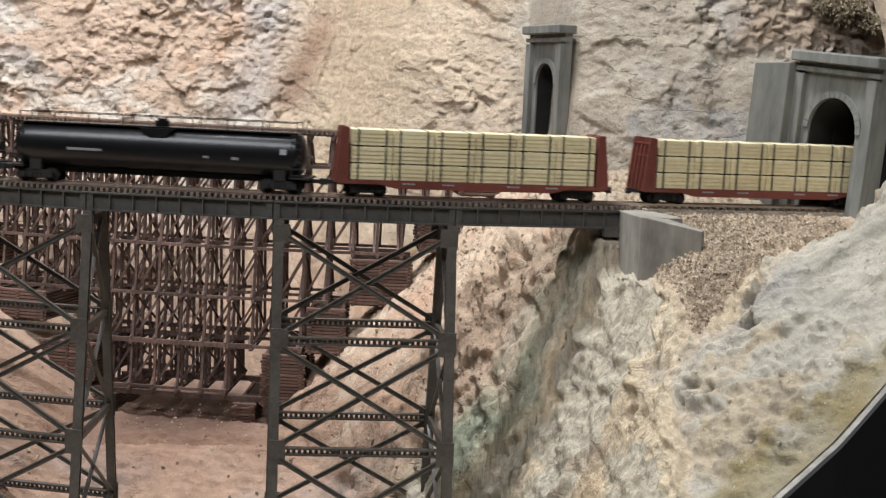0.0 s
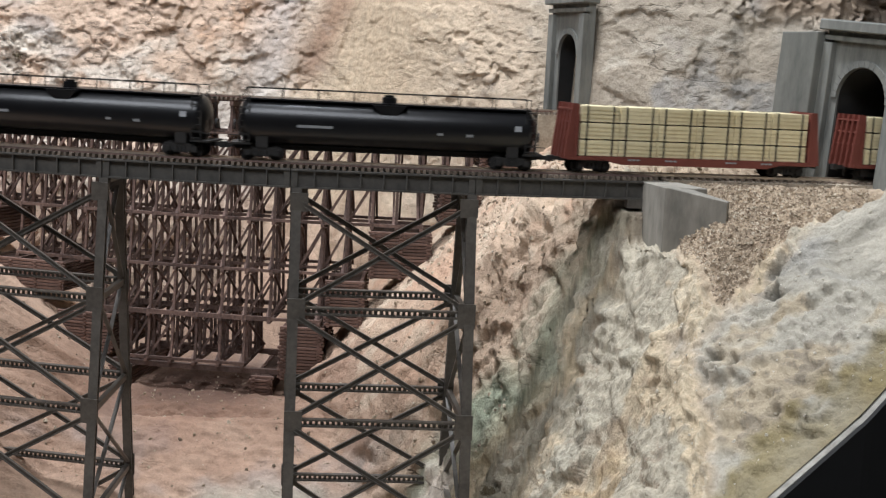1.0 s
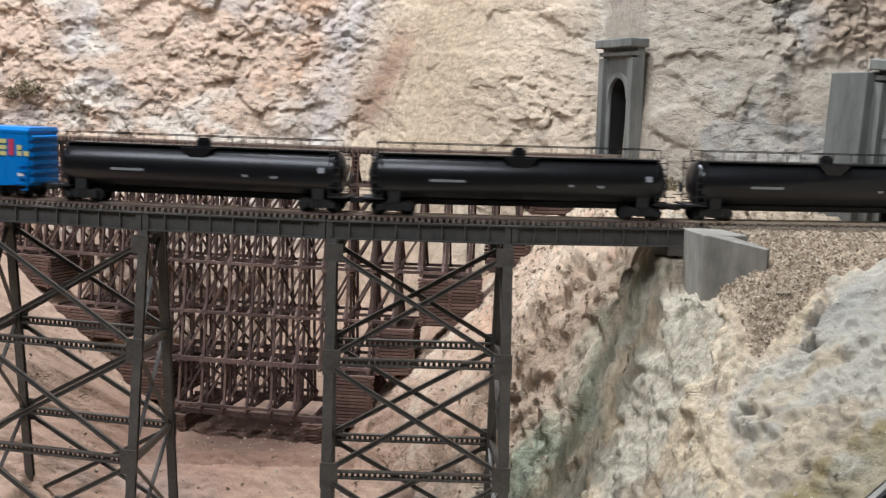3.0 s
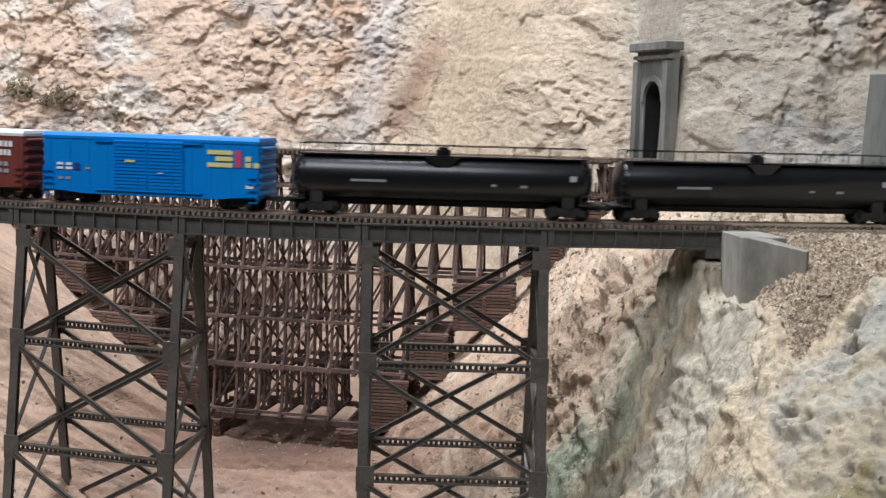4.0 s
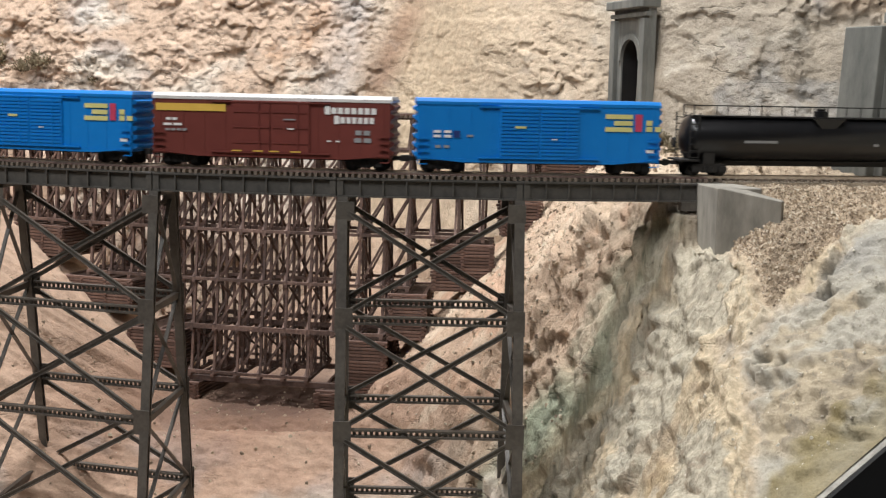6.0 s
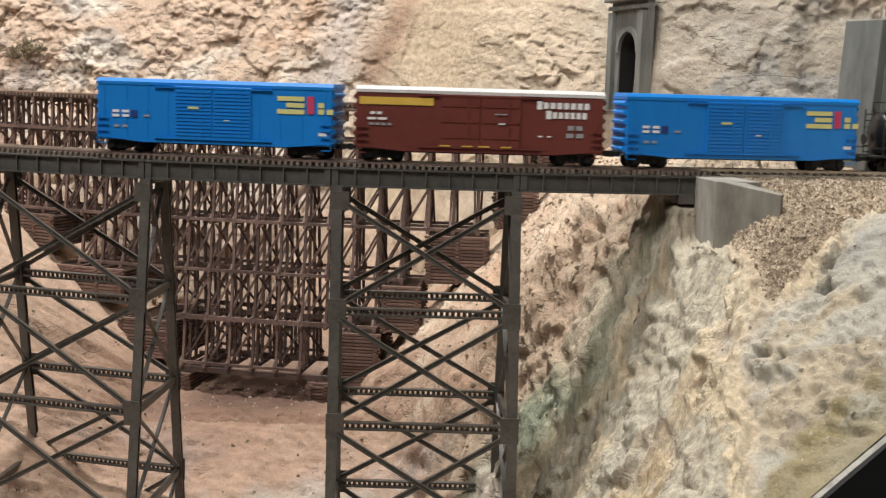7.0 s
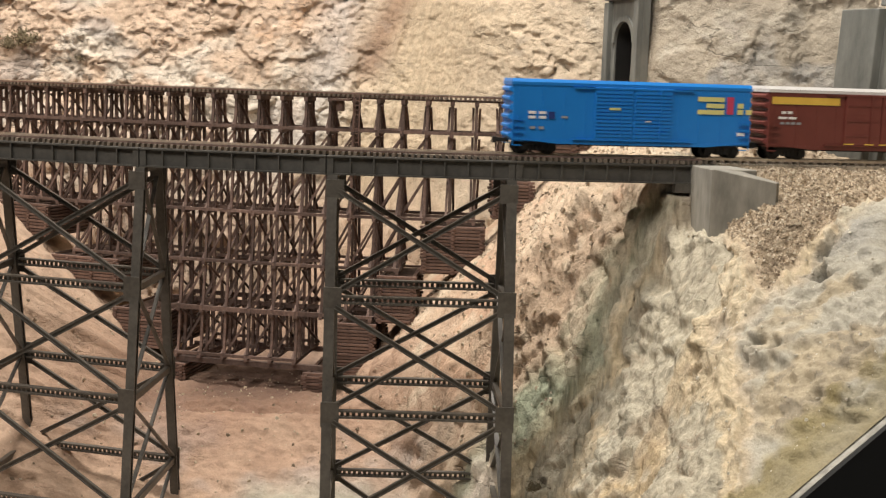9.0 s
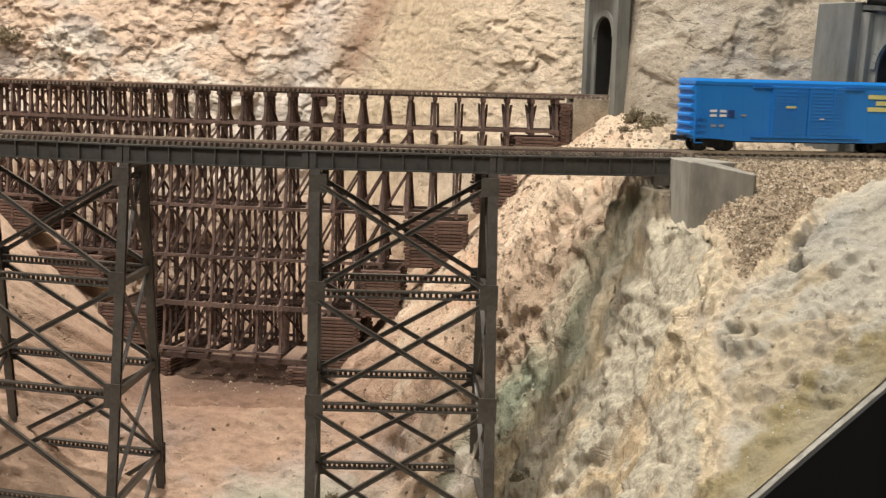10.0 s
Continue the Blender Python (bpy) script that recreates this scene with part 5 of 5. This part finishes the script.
def shrub(x, y, z, size, seed):
    rnd = random.Random(seed)
    ob = thing("shrub", label="dry olive-brown scrub bush on the rock", category="shrub", group="scrub bushes", m=pose(x, y, z))
    twig, leaf = Geo(), Geo()
    for i in range(26):
        d = Vector((rnd.gauss(0, 1), rnd.gauss(0, 1), abs(rnd.gauss(0.5, 0.6)))).normalized() * size * rnd.uniform(0.5, 1.0)
        twig.rod((0, 0, -0.002), d, size * 0.035, 5, size * 0.012)
        for j in range(16):
            c = d * rnd.uniform(0.55, 1.05) + Vector((rnd.gauss(0, 1), rnd.gauss(0, 1), rnd.gauss(0, 1))) * size * 0.16
            leaf.box(0, 0, 0, size * 0.13, size * 0.05, size * 0.09, Matrix.Translation(c) @ Euler((rnd.uniform(0, 6), rnd.uniform(0, 6), rnd.uniform(0, 6))).to_matrix().to_4x4())
    part("twigs", twig, WOOD_DARK, ob)
    tagged(part("foliage", leaf, LEAF, ob), kind="stuff")


def sheet_point(name, u, v):
    """The point of a sheet nearest to (x, y) of the ground or (x, z) of the cliff."""
    X, Y, Z = SHEETS[name]
    d = (X - u) ** 2 + ((Y if name == "ground" else Z) - v) ** 2
    i = np.unravel_index(np.argmin(d), d.shape)
    return float(X[i]), float(Y[i]), float(Z[i])


def rubble(name, sheet_name, inside, count, small, large, label, material, seed):
    """Loose stones lying where inside(x, y, z) is true."""
    X, Y, Z = (q.ravel() for q in SHEETS[sheet_name])
    rng = np.random.default_rng(seed)
    idx = np.flatnonzero(inside(X, Y, Z))
    idx = rng.choice(idx, min(count, len(idx)), replace=False)
    base = np.array([(-1, -1, -.7), (1, -.9, -.7), (.9, 1, -.7), (-1, .8, -.7), (-.6, -.7, .7), (.7, -.5, .8), (.5, .6, .6), (-.7, .6, .75)])
    faces = np.array([(3, 2, 1, 0), (4, 5, 6, 7), (0, 1, 5, 4), (1, 2, 6, 5), (2, 3, 7, 6), (3, 0, 4, 7)])
    n = len(idx)
    size = small + (large - small) * rng.random(n) ** 3
    jit = base[None] + rng.normal(0, 0.22, (n, 8, 3))
    an = rng.random(n) * 6.28
    c, q = np.cos(an)[:, None], np.sin(an)[:, None]
    vx, vy = jit[..., 0] * c - jit[..., 1] * q, jit[..., 0] * q + jit[..., 1] * c
    co = np.stack([vx, vy, jit[..., 2]], -1) * (size / 2)[:, None, None] + np.stack([X[idx], Y[idx], Z[idx] + size * 0.15], -1)[:, None]
    me = bpy.data.meshes.new(name)
    me.from_pydata(co.reshape(-1, 3).tolist(), [], (faces[None] + 8 * np.arange(n)[:, None, None]).reshape(-1, 4).tolist())
    me.materials.append(material)
    return tagged(new(name, me), label, "rubble", kind="stuff")


def stone_material(name, dark, middle, light):
    m = GRAVEL.copy()
    m.name = name
    N, L = m.node_tree.nodes, m.node_tree.links
    geo, ramp = N.new("ShaderNodeNewGeometry"), N.new("ShaderNodeValToRGB")
    e = ramp.color_ramp.elements
    e[0].color, e[1].color = (*dark, 1), (*light, 1)
    mid = e.new(0.55)
    mid.color = (*middle, 1)
    L.new(geo.outputs["Random Per Island"], ramp.inputs[0])
    L.new(ramp.outputs[0], N["Principled BSDF"].inputs["Base Color"])
    return m


STONES = stone_material("mixed_stones", (0.20, 0.15, 0.105), (0.44, 0.35, 0.245), (0.62, 0.54, 0.42))
PALE_STONES = stone_material("pale_stones", (0.38, 0.34, 0.27), (0.56, 0.51, 0.41), (0.70, 0.66, 0.57))
rubble("gravel_slope", "ground", lambda x, y, z: (x > 0.285) & (x < 0.46) & (y > np.interp(x, [0.29, 0.33, 0.40, 0.5], [-0.155, -0.13, -0.072, 0.02])) & (y < 0.03) & (z < 0.02), 15000, 0.0008, 0.0024, "loose tan gravel spilling from the trackbed", STONES, 1)
rubble("bank_debris", "ground", lambda x, y, z: (x > 0.22) & (x < 0.48) & (y < -0.14) & (y > -0.297), 450, 0.0005, 0.0022, "small chips of pale rock on the slab", PALE_STONES, 2)
rubble("ravine_debris", "ground", lambda x, y, z: (x > -0.45) & (x < 0.2) & (y > -0.1) & (y < 0.36) & (z < 0.0), 2600, 0.0008, 0.0036, "red-brown clods and stones on the ravine floor", STONES, 3)
rubble("ledge_debris", "ground", lambda x, y, z: (x > 0.1) & (x < 0.40) & (y > 0.09) & (y < 0.30), 1500, 0.0008, 0.0044, "crumbled stone behind the track", STONES, 4)
for k, (u, v, size) in enumerate(((0.283, 0.245, 0.013), (0.300, 0.235, 0.015), (0.292, 0.215, 0.011), (0.268, 0.20, 0.008), (-0.012, 0.075, 0.012), (0.014, 0.105, 0.010), (0.165, 0.02, 0.008))):
    shrub(*sheet_point("ground", u, v), size, k)
for k, (u, v, size) in enumerate(((-0.478, 0.085, 0.020), (-0.416, 0.080, 0.017), (-0.440, 0.074, 0.013), (-0.35, 0.062, 0.008), (0.545, 0.165, 0.026), (0.570, 0.160, 0.024), (0.52, 0.175, 0.018))):
    shrub(*sheet_point("cliff_backdrop", u, v), size, k + 20)

# ---- motion ----
MEET = 7.5
TRAIN = [(blue_b, -0.0920), (brown, 0.1060), (blue_a, 0.3060), (tank_c, 0.5340), (tank_b, 0.7795), (tank_a, 1.0290), (lumber_a, 1.2720), (lumber_b, 1.5190)]


def run(t):
    """Length that the train has gone since the middle car's mark: it slows a little towards the end."""
    d = t - MEET
    return 0.15775 * d - 0.00030 * d * d


def car_pose(s):
    """A car rides on the chord between its two bogies."""
    a, b = tp(s - 0.07, 0, 0), tp(s + 0.07, 0, 0)
    c, d = (a + b) / 2, b - a
    return pose(c.x, c.y, 0, 0, 0, math.degrees(math.atan2(d.y, d.x)))


def motions():
    for car, offset in TRAIN:
        walk(car, [(k * 0.25, car_pose(offset + run(k * 0.25))) for k in range(41)])


motions()
